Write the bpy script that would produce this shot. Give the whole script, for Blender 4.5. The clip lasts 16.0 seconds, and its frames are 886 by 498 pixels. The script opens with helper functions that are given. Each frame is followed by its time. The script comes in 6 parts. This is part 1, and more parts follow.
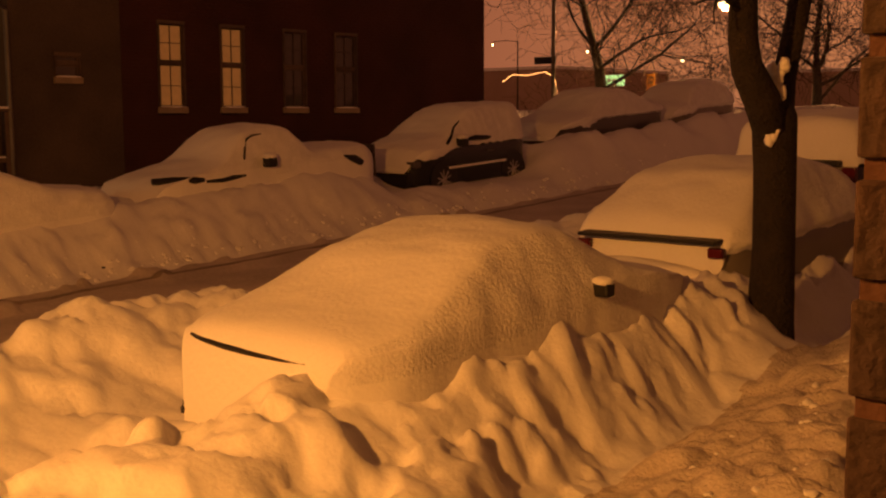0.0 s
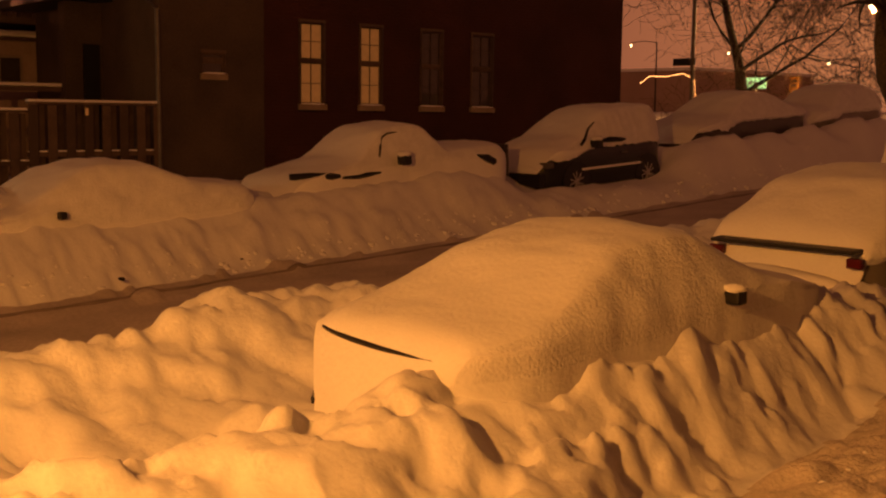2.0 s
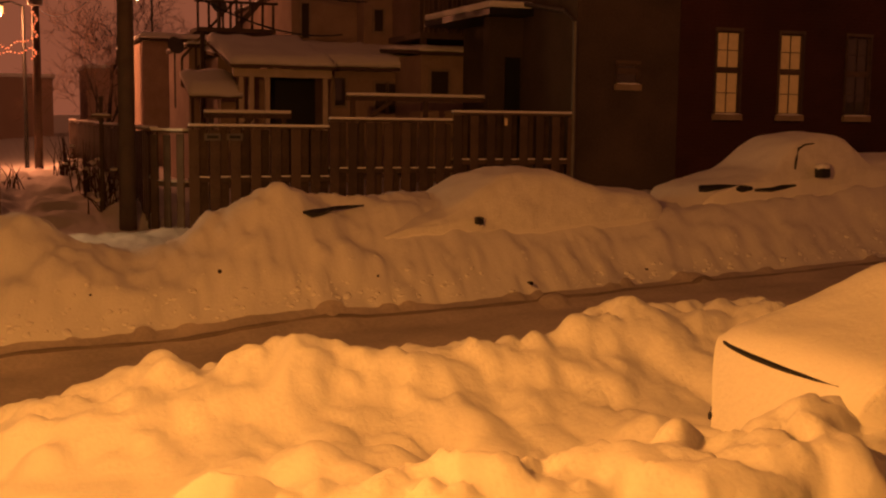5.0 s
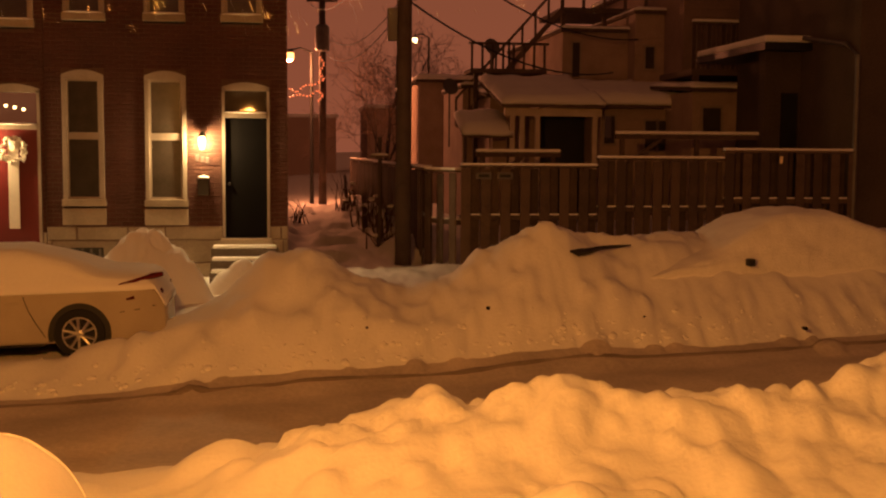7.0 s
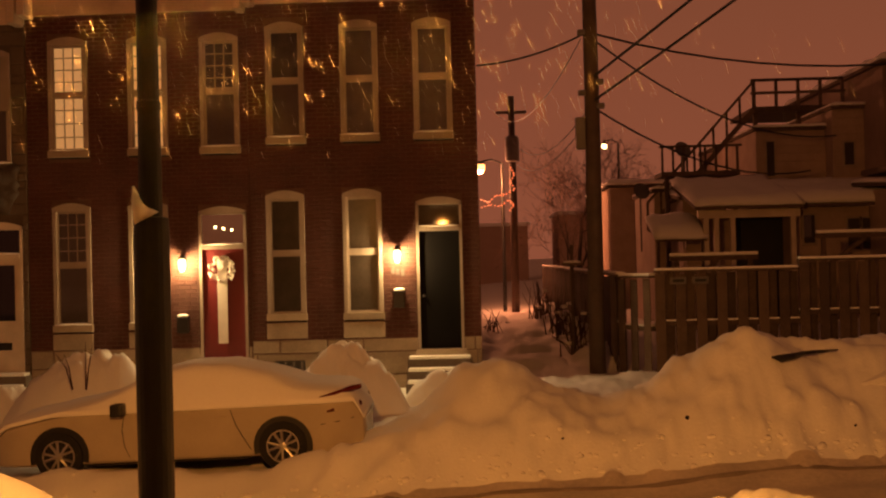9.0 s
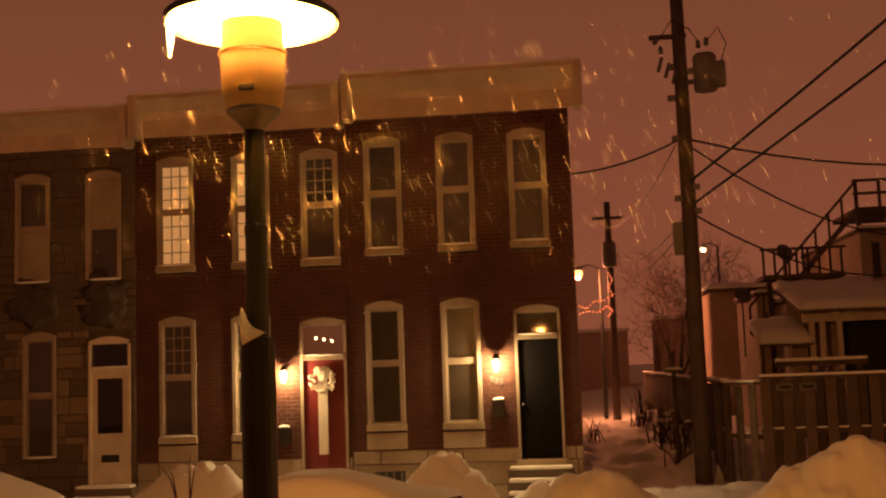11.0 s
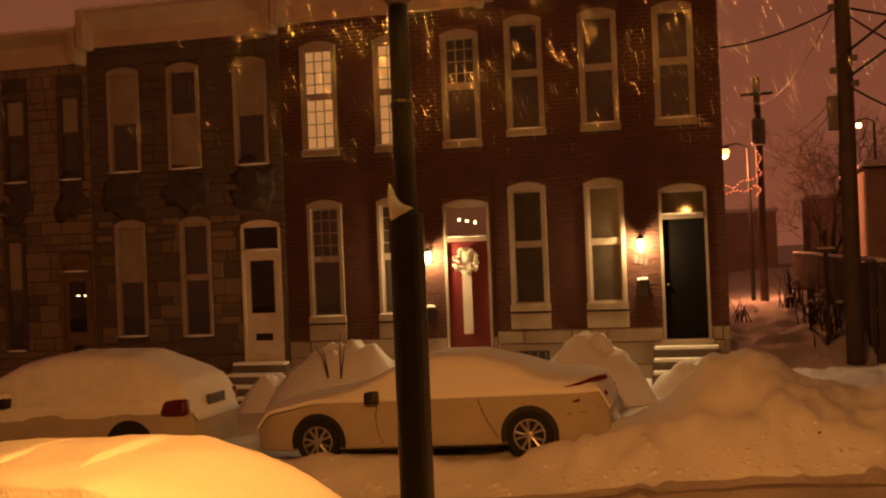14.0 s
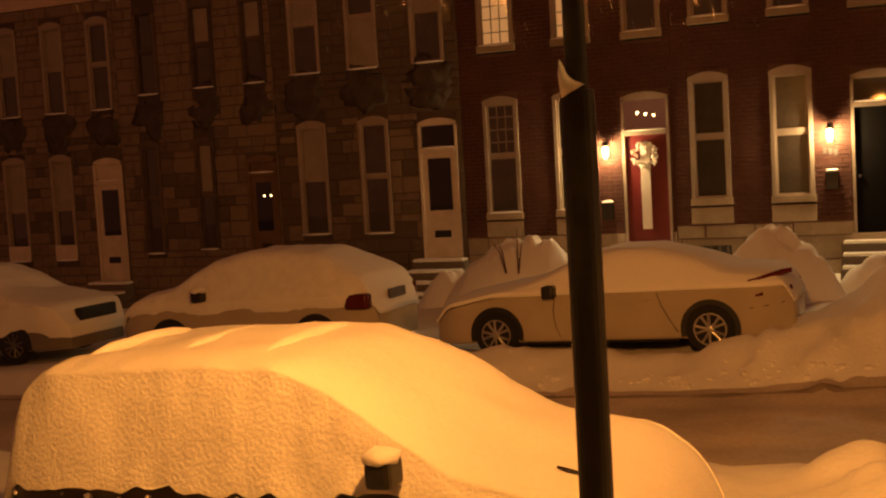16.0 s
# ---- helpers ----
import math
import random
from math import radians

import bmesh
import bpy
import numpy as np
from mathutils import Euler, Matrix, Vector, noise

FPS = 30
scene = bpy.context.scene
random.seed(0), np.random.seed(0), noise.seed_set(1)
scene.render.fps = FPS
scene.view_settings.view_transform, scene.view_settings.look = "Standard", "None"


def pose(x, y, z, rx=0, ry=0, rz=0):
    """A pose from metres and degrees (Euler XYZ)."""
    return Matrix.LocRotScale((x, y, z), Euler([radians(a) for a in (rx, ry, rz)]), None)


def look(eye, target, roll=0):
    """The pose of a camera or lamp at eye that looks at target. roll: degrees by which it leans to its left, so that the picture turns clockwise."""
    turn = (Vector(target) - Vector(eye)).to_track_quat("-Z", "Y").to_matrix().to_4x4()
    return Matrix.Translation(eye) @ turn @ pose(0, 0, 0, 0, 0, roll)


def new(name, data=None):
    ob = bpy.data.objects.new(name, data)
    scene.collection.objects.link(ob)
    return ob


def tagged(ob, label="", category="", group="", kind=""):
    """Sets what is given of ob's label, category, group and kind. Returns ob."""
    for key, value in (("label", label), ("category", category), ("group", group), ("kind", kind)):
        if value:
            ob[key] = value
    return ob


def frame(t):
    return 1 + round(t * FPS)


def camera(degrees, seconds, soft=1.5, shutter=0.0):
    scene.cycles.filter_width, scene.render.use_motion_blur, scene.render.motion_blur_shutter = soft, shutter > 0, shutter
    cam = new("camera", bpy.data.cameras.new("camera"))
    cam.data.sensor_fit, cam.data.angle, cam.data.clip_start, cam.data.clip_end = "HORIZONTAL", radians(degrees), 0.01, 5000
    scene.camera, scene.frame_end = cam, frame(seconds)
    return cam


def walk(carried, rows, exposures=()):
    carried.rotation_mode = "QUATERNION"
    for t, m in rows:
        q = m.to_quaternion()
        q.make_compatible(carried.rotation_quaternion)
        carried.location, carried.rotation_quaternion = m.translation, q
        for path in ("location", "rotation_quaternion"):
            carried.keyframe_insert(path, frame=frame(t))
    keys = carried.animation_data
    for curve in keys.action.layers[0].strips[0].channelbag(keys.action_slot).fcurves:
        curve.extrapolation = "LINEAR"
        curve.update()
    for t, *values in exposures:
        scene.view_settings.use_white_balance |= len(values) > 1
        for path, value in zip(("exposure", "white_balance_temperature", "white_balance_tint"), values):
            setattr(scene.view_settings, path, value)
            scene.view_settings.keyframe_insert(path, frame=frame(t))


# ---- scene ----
from mathutils.bvhtree import BVHTree

cam = camera(42.5, 16.0, 2.2)
PATH = [
    (0, (0.283, 0.252, 2.354), (1.771, 1.567, 2.122), -0.2),
    (0.5, (0.29, 0.248, 2.358), (1.738, 1.607, 2.125), -0.1),
    (1, (0.277, 0.234, 2.36), (1.691, 1.629, 2.121), -0.0),
    (1.5, (0.272, 0.22, 2.364), (1.646, 1.653, 2.122), 0.2),
    (2, (0.252, 0.204, 2.366), (1.578, 1.682, 2.132), 0.7),
    (2.5, (0.258, 0.193, 2.37), (1.49, 1.751, 2.13), 0.9),
    (3, (0.263, 0.171, 2.381), (1.414, 1.789, 2.145), 1.0),
    (3.5, (0.274, 0.183, 2.369), (1.336, 1.862, 2.137), 1.2),
    (4, (0.268, 0.17, 2.373), (1.235, 1.904, 2.132), 1.2),
    (4.5, (0.267, 0.162, 2.377), (1.122, 1.955, 2.145), 1.2),
    (5, (0.253, 0.137, 2.386), (0.979, 1.987, 2.159), 0.7),
    (7.5, (0.225, 0.003, 2.46), (0.402, 1.99, 2.313), 0.0),
    (8, (0.24, -0.006, 2.469), (0.325, 1.99, 2.37), -0.7),
    (8.5, (0.249, -0.031, 2.474), (0.26, 1.968, 2.434), -1.1),
    (9, (0.241, -0.015, 2.486), (0.182, 1.984, 2.506), -1.4),
    (9.5, (0.239, -0.035, 2.5), (0.122, 1.959, 2.592), -1.8),
    (10, (0.239, -0.041, 2.512), (0.082, 1.946, 2.672), -2.1),
    (12.5, (0.227, -0.115, 2.523), (-0.099, 1.845, 2.749), -1.5),
    (13, (0.22, -0.093, 2.522), (-0.152, 1.864, 2.698), -1.7),
    (13.5, (0.215, -0.068, 2.507), (-0.213, 1.884, 2.591), -2.1),
    (14, (0.213, -0.048, 2.494), (-0.262, 1.894, 2.51), -2.3),
    (14.5, (0.222, -0.07, 2.471), (-0.275, 1.867, 2.424), -2.7),
    (15, (0.221, -0.044, 2.454), (-0.337, 1.874, 2.351), -3.3),
    (15.5, (0.229, -0.023, 2.431), (-0.438, 1.859, 2.302), -3.9),
    (16, (0.224, -0.011, 2.42), (-0.553, 1.827, 2.276), -3.3),
]
walk(cam, [(t, look(eye, target, roll)) for t, eye, target, roll in PATH], [(0.0, 0.25), (4.0, 0.15), (8.0, 0.08), (12.5, 0.0), (16.0, -0.1)])

# ---- sky and lamps ----
world = bpy.data.worlds.new("world")
scene.world = world
world.use_nodes = True
wn, wl = world.node_tree.nodes, world.node_tree.links
wn.clear()
w_out, w_bg = wn.new("ShaderNodeOutputWorld"), wn.new("ShaderNodeBackground")
w_geo, w_sep, w_ramp = wn.new("ShaderNodeTexCoord"), wn.new("ShaderNodeSeparateXYZ"), wn.new("ShaderNodeValToRGB")
w_ramp.color_ramp.elements[0].position, w_ramp.color_ramp.elements[0].color = 0.0, (0.250, 0.070, 0.034, 1)
w_ramp.color_ramp.elements[1].position, w_ramp.color_ramp.elements[1].color = 0.34, (0.180, 0.054, 0.0250, 1)
for at, tint in ((0.62, (0.085, 0.025, 0.012)), (1.0, (0.048, 0.0145, 0.0065))):  # city glow fades towards the zenith
    w_ramp.color_ramp.elements.new(at).color = (*tint, 1)
wl.new(w_geo.outputs["Generated"], w_sep.inputs[0])
wl.new(w_sep.outputs[2], w_ramp.inputs[0])
wl.new(w_bg.outputs[0], w_out.inputs[0])
w_bg.inputs[1].default_value = 1.0
# haze lit by the lamps of the junction, broad and soft
w_dot, w_pow, w_mix = wn.new("ShaderNodeVectorMath"), wn.new("ShaderNodeMath"), wn.new("ShaderNodeMix")
w_dot.operation, w_pow.operation, w_pow.use_clamp = "DOT_PRODUCT", "POWER", True
w_dot.inputs[1].default_value = (0.906, 0.414, 0.085)
w_pow.inputs[1].default_value = 34.0
w_mix.data_type = "RGBA"
wl.new(w_geo.outputs["Generated"], w_dot.inputs[0])
wl.new(w_dot.outputs["Value"], w_pow.inputs[0])
wl.new(w_pow.outputs[0], w_mix.inputs["Factor"])
wl.new(w_ramp.outputs[0], w_mix.inputs["A"])
w_mix.inputs["B"].default_value = (0.41, 0.142, 0.054, 1)
wl.new(w_mix.outputs["Result"], w_bg.inputs[0])


def lamp(name, place, watts, colour, radius):
    data = bpy.data.lights.new(name, "POINT")
    data.energy, data.color, data.shadow_soft_size = watts, colour, radius
    ob = new(name, data)
    ob.location = place
    return ob


POST = (-0.87, 3.85)
SODIUM = (1.0, 0.352, 0.057)
lamp("post_bulb", (POST[0], POST[1], 3.716), 1900, SODIUM, 0.10)
lamp("alley_bulb", (0.47, 46.0, 5.85), 1900, (1.0, 0.29, 0.11), 0.15)
lamp("corner_bulb", (43.0, 22.7, 6.45), 9000, (1.0, 0.42, 0.12), 0.25)
lamp("door_bulb", (-5.14, 20.60, 2.53), 140, (1.0, 0.62, 0.25), 0.05)
lamp("door_bulb", (-1.20, 20.60, 2.60), 140, (1.0, 0.62, 0.25), 0.05)


# ---- materials ----
def material(name, colour, rough=0.8, metal=0.0, vary=0.25, scale=3.0, fine=40.0, bump=0.2, depth=0.01, second=None, emit=None, power=0.0, per_object=0.0):
    """Procedural surface: colour varied at two scales, with fine relief."""
    m = bpy.data.materials.new(name)
    m.use_nodes = True
    n, l = m.node_tree.nodes, m.node_tree.links
    b = n["Principled BSDF"]
    tc = n.new("ShaderNodeTexCoord")
    big, small = n.new("ShaderNodeTexNoise"), n.new("ShaderNodeTexNoise")
    for node, s in ((big, scale), (small, fine)):
        node.inputs["Scale"].default_value = s
        node.inputs["Detail"].default_value = 5
        l.new(tc.outputs["Object"], node.inputs["Vector"])
    ramp = n.new("ShaderNodeValToRGB")
    dark = second or [c * (1 - vary) for c in colour]
    ramp.color_ramp.elements[0].position, ramp.color_ramp.elements[0].color = 0.35, (*dark, 1)
    ramp.color_ramp.elements[1].position, ramp.color_ramp.elements[1].color = 0.65, (*colour, 1)
    add = n.new("ShaderNodeMath")
    add.operation = "MULTIPLY_ADD"
    add.inputs[1].default_value, add.inputs[2].default_value = 0.35, 0.0
    l.new(small.outputs["Fac"], add.inputs[0])
    mix = n.new("ShaderNodeMath")
    mix.operation = "MULTIPLY_ADD"
    mix.inputs[1].default_value = 0.65
    l.new(big.outputs["Fac"], mix.inputs[0])
    l.new(add.outputs[0], mix.inputs[2])
    source = mix.outputs[0]
    if per_object:
        info, shift = n.new("ShaderNodeObjectInfo"), n.new("ShaderNodeMath")
        shift.operation = "MULTIPLY_ADD"
        shift.inputs[1].default_value = per_object
        l.new(info.outputs["Random"], shift.inputs[0])
        l.new(source, shift.inputs[2])
        centre = n.new("ShaderNodeMath")
        centre.operation = "SUBTRACT"
        centre.inputs[1].default_value = per_object / 2
        l.new(shift.outputs[0], centre.inputs[0])
        source = centre.outputs[0]
    l.new(source, ramp.inputs[0])
    l.new(ramp.outputs[0], b.inputs["Base Color"])
    b.inputs["Roughness"].default_value, b.inputs["Metallic"].default_value = rough, metal
    if bump:
        bp = n.new("ShaderNodeBump")
        bp.inputs["Strength"].default_value, bp.inputs["Distance"].default_value = bump, depth
        l.new(small.outputs["Fac"], bp.inputs["Height"])
        l.new(bp.outputs[0], b.inputs["Normal"])
    if emit:
        b.inputs["Emission Color"].default_value = (*emit, 1)
        b.inputs["Emission Strength"].default_value = power
    return m


SNOW = material("snow", (0.86, 0.86, 0.85), 0.75, vary=0.06, scale=1.3, fine=26, bump=0.32, depth=0.02)
SNOW_ROUGH = material("wind_packed_snow", (0.85, 0.85, 0.84), 0.8, vary=0.14, scale=7, fine=40, bump=0.55, depth=0.022)
PACKED = material("packed_road_snow", (0.66, 0.59, 0.53), 0.7, vary=0.35, scale=1.1, fine=18, bump=0.5, depth=0.02)
PIERBRICK = material("dark_pier_brick", (0.030, 0.011, 0.007), 0.9, vary=0.4, scale=9, fine=60, bump=0.6)
PIERMORTAR = material("pier_mortar", (0.085, 0.035, 0.022), 0.95, vary=0.3, fine=90, bump=0.3)
SOOT = material("soot_stain", (0.085, 0.064, 0.047), 0.95, vary=0.5, scale=4, fine=30, bump=0.3)
EDGE_BAND = material("dirty_slush", (0.34, 0.28, 0.235), 0.55, vary=0.45, scale=3, fine=25, bump=0.6, depth=0.02)
TRODDEN = material("trodden_pavement_snow", (0.70, 0.64, 0.57), 0.8, vary=0.28, scale=5, fine=34, bump=0.8, depth=0.02)
BRICK = material("red_brick", (0.090, 0.031, 0.021), 0.9, vary=0.4, scale=2.0, fine=35, bump=0.5)
MORTAR = material("mortar", (0.125, 0.070, 0.050), 0.95, vary=0.3, fine=60)
STONE = material("formstone", (0.205, 0.155, 0.110), 0.95, vary=0.5, scale=2.2, fine=12, bump=0.9, depth=0.02, per_object=0.5)
STUCCO = material("stained_stucco", (0.10, 0.075, 0.053), 0.95, vary=0.45, scale=0.9, fine=20, bump=0.4)
DARKBRICK = material("dark_painted_brick", (0.072, 0.024, 0.017), 0.95, vary=0.45, scale=0.8, fine=30, bump=0.5)
TRIM = material("cream_painted_wood", (0.35, 0.29, 0.235), 0.6, vary=0.25, scale=3, fine=30, bump=0.1)
CORNICE = material("weathered_cornice_paint", (0.62, 0.49, 0.37), 0.8, vary=0.25, scale=2, fine=20, bump=0.2)
LIMESTONE = material("limestone_block", (0.36, 0.29, 0.21), 0.85, vary=0.3, scale=2.5, fine=25, bump=0.4, per_object=0.3)
STEPSTONE = material("dark_step_stone", (0.15, 0.12, 0.09), 0.85, vary=0.3, scale=2.5, fine=25, bump=0.4)
GLASS = material("dark_window_glass", (0.075, 0.062, 0.050), 0.02, vary=0.3, bump=0)
DARKGLASS = material("black_door_glass", (0.010, 0.010, 0.010), 0.03, vary=0.3, bump=0)
NET = material("net_curtain_behind_glass", (0.042, 0.035, 0.030), 0.25, vary=0.35, scale=5, fine=30, bump=0)
OCHRE = material("dull_ochre_paint", (0.17, 0.105, 0.045), 0.7, vary=0.3, bump=0.1)
BLIND = material("drawn_cloth_blind", (0.33, 0.29, 0.24), 0.9, vary=0.2, bump=0.1)
LITGLASS = material("lit_window_shade", (0.7, 0.55, 0.35), 0.6, vary=0.15, scale=3, bump=0, emit=(1.0, 0.50, 0.17), power=0.34)
LITDIM = material("dim_lit_window", (0.5, 0.3, 0.12), 0.6, vary=0.3, scale=4, bump=0, emit=(1.0, 0.36, 0.08), power=0.09)
HALL = material("dim_hall_light", (0.03, 0.02, 0.02), 0.15, vary=0.3, scale=4, bump=0, emit=(1.0, 0.30, 0.12), power=0.10)
WOOD = material("grey_weathered_wood", (0.125, 0.088, 0.062), 0.9, vary=0.45, scale=5, fine=40, bump=0.4, per_object=0.4)
POLEWOOD = material("creosoted_pole_wood", (0.10, 0.066, 0.047), 0.9, vary=0.4, scale=4, fine=50, bump=0.5)
BARK = material("rough_bark", (0.026, 0.018, 0.013), 0.95, vary=0.5, scale=6, fine=30, bump=1.0, depth=0.04)
TWIG = material("twig_bark", (0.080, 0.045, 0.030), 0.95, vary=0.3, bump=0)
DARKMETAL = material("dark_green_painted_steel", (0.009, 0.010, 0.008), 0.55, vary=0.35, scale=5, fine=60, bump=0.15)
GREYMETAL = material("galvanised_steel", (0.16, 0.15, 0.14), 0.5, metal=0.6, vary=0.3)
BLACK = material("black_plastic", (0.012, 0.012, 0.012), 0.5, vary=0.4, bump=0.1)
RUBBER = material("tyre_rubber", (0.012, 0.012, 0.012), 0.85, vary=0.4)
ALLOY = material("alloy_wheel", (0.50, 0.49, 0.47), 0.35, metal=0.8, vary=0.2)
REDLENS = material("red_lamp_lens", (0.10, 0.008, 0.006), 0.15, vary=0.2, bump=0)
REDPAINT = material("red_door_paint", (0.135, 0.006, 0.008), 0.5, vary=0.2, bump=0.05)
BLACKPAINT = material("black_door_paint", (0.005, 0.004, 0.004), 0.9, vary=0.3, bump=0.05)
BLACKPAINT.node_tree.nodes["Principled BSDF"].inputs["Specular IOR Level"].default_value = 0.15
WHITEPAINT = material("aged_white_paint", (0.68, 0.60, 0.50), 0.6, vary=0.25, bump=0.1)
RIBBON = material("white_ribbon", (0.72, 0.68, 0.62), 0.7, vary=0.15)
GREEN = material("green_lit_sign", (0.05, 0.25, 0.10), 0.6, vary=0.5, scale=8, bump=0, emit=(0.55, 0.80, 0.28), power=0.9)
GLOW = material("sodium_lamp_glow", (0.9, 0.7, 0.3), 0.4, vary=0.05, bump=0, emit=(1.0, 0.70, 0.22), power=5.0)
REDLIGHT = material("small_red_bulb", (0.6, 0.15, 0.08), 0.4, vary=0.05, bump=0, emit=(1.0, 0.21, 0.07), power=1.1)
CUP = material("amber_lamp_globe", (0.40, 0.25, 0.09), 0.45, vary=0.12, bump=0.05, emit=(1.0, 0.45, 0.08), power=0.02)
BULB = material("lamp_glow", (0.9, 0.7, 0.4), 0.4, vary=0.05, bump=0, emit=(1.0, 0.66, 0.28), power=9.0)
PINKBULB = material("far_lamp_glow", (0.9, 0.6, 0.4), 0.4, vary=0.05, bump=0, emit=(1.0, 0.40, 0.11), power=4.5)


def paint(name, colour, rough=0.3):
    return material(name, colour, rough, vary=0.15, scale=2, fine=80, bump=0.03)


SILVER = paint("pale_gold_car_paint", (0.47, 0.42, 0.33), 0.2)
BLACKCAR = paint("black_car_paint", (0.012, 0.012, 0.013), 0.25)
GREYCAR = paint("grey_car_paint", (0.20, 0.18, 0.16), 0.3)
DARKCAR = paint("dark_car_paint", (0.05, 0.04, 0.035), 0.3)


# ---- building helpers ----
def mesh_object(name, bm, mat, parent=None, smooth=False):
    me = bpy.data.meshes.new(name)
    bm.normal_update()
    bm.to_mesh(me)
    bm.free()
    for p in me.polygons:
        p.use_smooth = smooth
    me.materials.append(mat)
    ob = new(name, me)
    ob.parent = parent
    return ob


def part(name, bm, mat, parent, label="", smooth=False):
    ob = mesh_object(name, bm, mat, parent, smooth)
    return tagged(ob, label) if label else ob


def thing(name, label, category, place=(0, 0, 0), group="", kind=""):
    ob = new(name)
    ob.location = place
    return tagged(ob, label, category, group, kind)


def B():
    return bmesh.new()


def box(bm, x0, x1, y0, y1, z0, z1, bevel=0.0):
    v = [bm.verts.new((x, y, z)) for x in (x0, x1) for y in (y0, y1) for z in (z0, z1)]
    f = [bm.faces.new([v[i] for i in q]) for q in ((0, 1, 3, 2), (4, 6, 7, 5), (0, 4, 5, 1), (2, 3, 7, 6), (0, 2, 6, 4), (1, 5, 7, 3))]
    if bevel:
        bmesh.ops.bevel(bm, geom=list({e for q in f for e in q.edges}), offset=bevel, segments=2, affect="EDGES", profile=0.6)
    return bm


def tube(bm, points, radii, sides=8, caps=True):
    """A round tapering tube along points."""
    rings = []
    pts = [Vector(p) for p in points]
    for i, p in enumerate(pts):
        d = (pts[min(i + 1, len(pts) - 1)] - pts[max(i - 1, 0)]).normalized()
        a = d.orthogonal().normalized() if abs(d.z) < 0.95 else Vector((1, 0, 0))
        a = (a - d * a.dot(d)).normalized()
        c = d.cross(a)
        r = radii[i] if hasattr(radii, "__len__") else radii
        rings.append([bm.verts.new(p + (a * math.cos(k * math.tau / sides) + c * math.sin(k * math.tau / sides)) * r) for k in range(sides)])
    for r0, r1 in zip(rings, rings[1:]):
        for k in range(sides):
            bm.faces.new((r0[k], r0[(k + 1) % sides], r1[(k + 1) % sides], r1[k]))
    if caps:
        bm.faces.new(rings[0][::-1])
        bm.faces.new(rings[-1])
    return bm


def turned(bm, profile, sides=24, centre=(0, 0, 0)):
    """A lathe body of (radius, height) pairs round the z axis."""
    cx, cy, cz = centre
    rings = [[bm.verts.new((cx + r * math.cos(k * math.tau / sides), cy + r * math.sin(k * math.tau / sides), cz + z)) for k in range(sides)] for r, z in profile]
    for r0, r1 in zip(rings, rings[1:]):
        for k in range(sides):
            bm.faces.new((r0[k], r0[(k + 1) % sides], r1[(k + 1) % sides], r1[k]))
    bm.faces.new(rings[0][::-1])
    bm.faces.new(rings[-1])
    return bm


def blob(bm, centre, radii, seed=0, rough=0.25, sub=2):
    """An uneven rounded lump."""
    made = bmesh.ops.create_icosphere(bm, subdivisions=sub, radius=1.0)["verts"]
    for v in made:
        k = 1 + rough * noise.noise(v.co * 1.7 + Vector((seed * 3.1, seed * 1.7, seed)))
        v.co = Vector((centre[0] + v.co.x * radii[0] * k, centre[1] + v.co.y * radii[1] * k, centre[2] + v.co.z * radii[2] * k))
    return bm


# ---- ground: one sheet of snow that climbs along the street ----
ROAD_NEAR, ROAD_FAR = 9.7, 13.05


def smooth(a, b, v):
    t = np.clip((v - a) / (b - a), 0, 1)
    return t * t * (3 - 2 * t)


def grade(x):
    x = np.asarray(x, float)
    return -0.3 + np.where(x < 0, 0.03 * x, 0.06 * np.minimum(x, 30) + 0.02 * np.clip(x - 30, 0, 60)) * smooth(0, 0.6, np.abs(x))


def field(x, y, scale, seed, octaves=3):
    """Smooth noise over the plan."""
    return np.array([noise.fractal(Vector((a / scale + seed * 7.3, b / scale - seed * 3.9, seed)), 1.0, 2.0, octaves) for a, b in zip(x.ravel(), y.ravel())]).reshape(x.shape)


def billow(x, y, scale, seed, octaves=2):
    """Rounded lumps with sharp creases between them, 0 to about 1."""
    out = []
    for a, b in zip(x.ravel(), y.ravel()):
        q, v, k = 1.0, 0.0, 1.0 / scale
        for o in range(octaves):
            v += q * abs(noise.noise(Vector((a * k + seed * 5.1, b * k - seed * 2.7, seed + o * 3.3))))
            q, k = q * 0.5, k * 2.1
        out.append(v)
    return np.array(out).reshape(x.shape) * 1.6


def kerb_line(x):
    """Where the shovelled bank rises from the walked strip."""
    return 3.15 + 0.70 * smooth(2.2, 5.5, x) + 0.07 * np.clip(np.asarray(x, float) - 5.5, 0, 8)


MOUNDS = [  # x, y, radius x, radius y, height above the parking strip
    (3.35, 14.7, 1.05, 1.1, 0.95), (2.6, 14.3, 2.2, 1.0, 0.16), (0.35, 14.9, 1.15, 1.1, 1.0), (-0.1, 14.3, 1.5, 1.1, 0.16), (4.35, 6.05, 0.45, 0.8, 0.10), (12.0, 14.12, 2.6, 0.42, 0.30),
    (6.45, 4.72, 0.24, 0.22, 0.22), (0.7, 5.6, 1.2, 0.8, 0.10), (8.6, 4.30, 0.6, 0.45, 0.30), (1.75, 6.2, 0.75, 0.8, 0.20), (2.5, 8.3, 1.1, 0.6, 0.08),
    (6.8, 15.2, 2.4, 1.3, 0.50), (4.62, 15.3, 1.3, 0.9, 0.30), (1.6, 16.5, 1.6, 1.2, 0.22),
]
rng = random.Random(4)
LUMPS = []
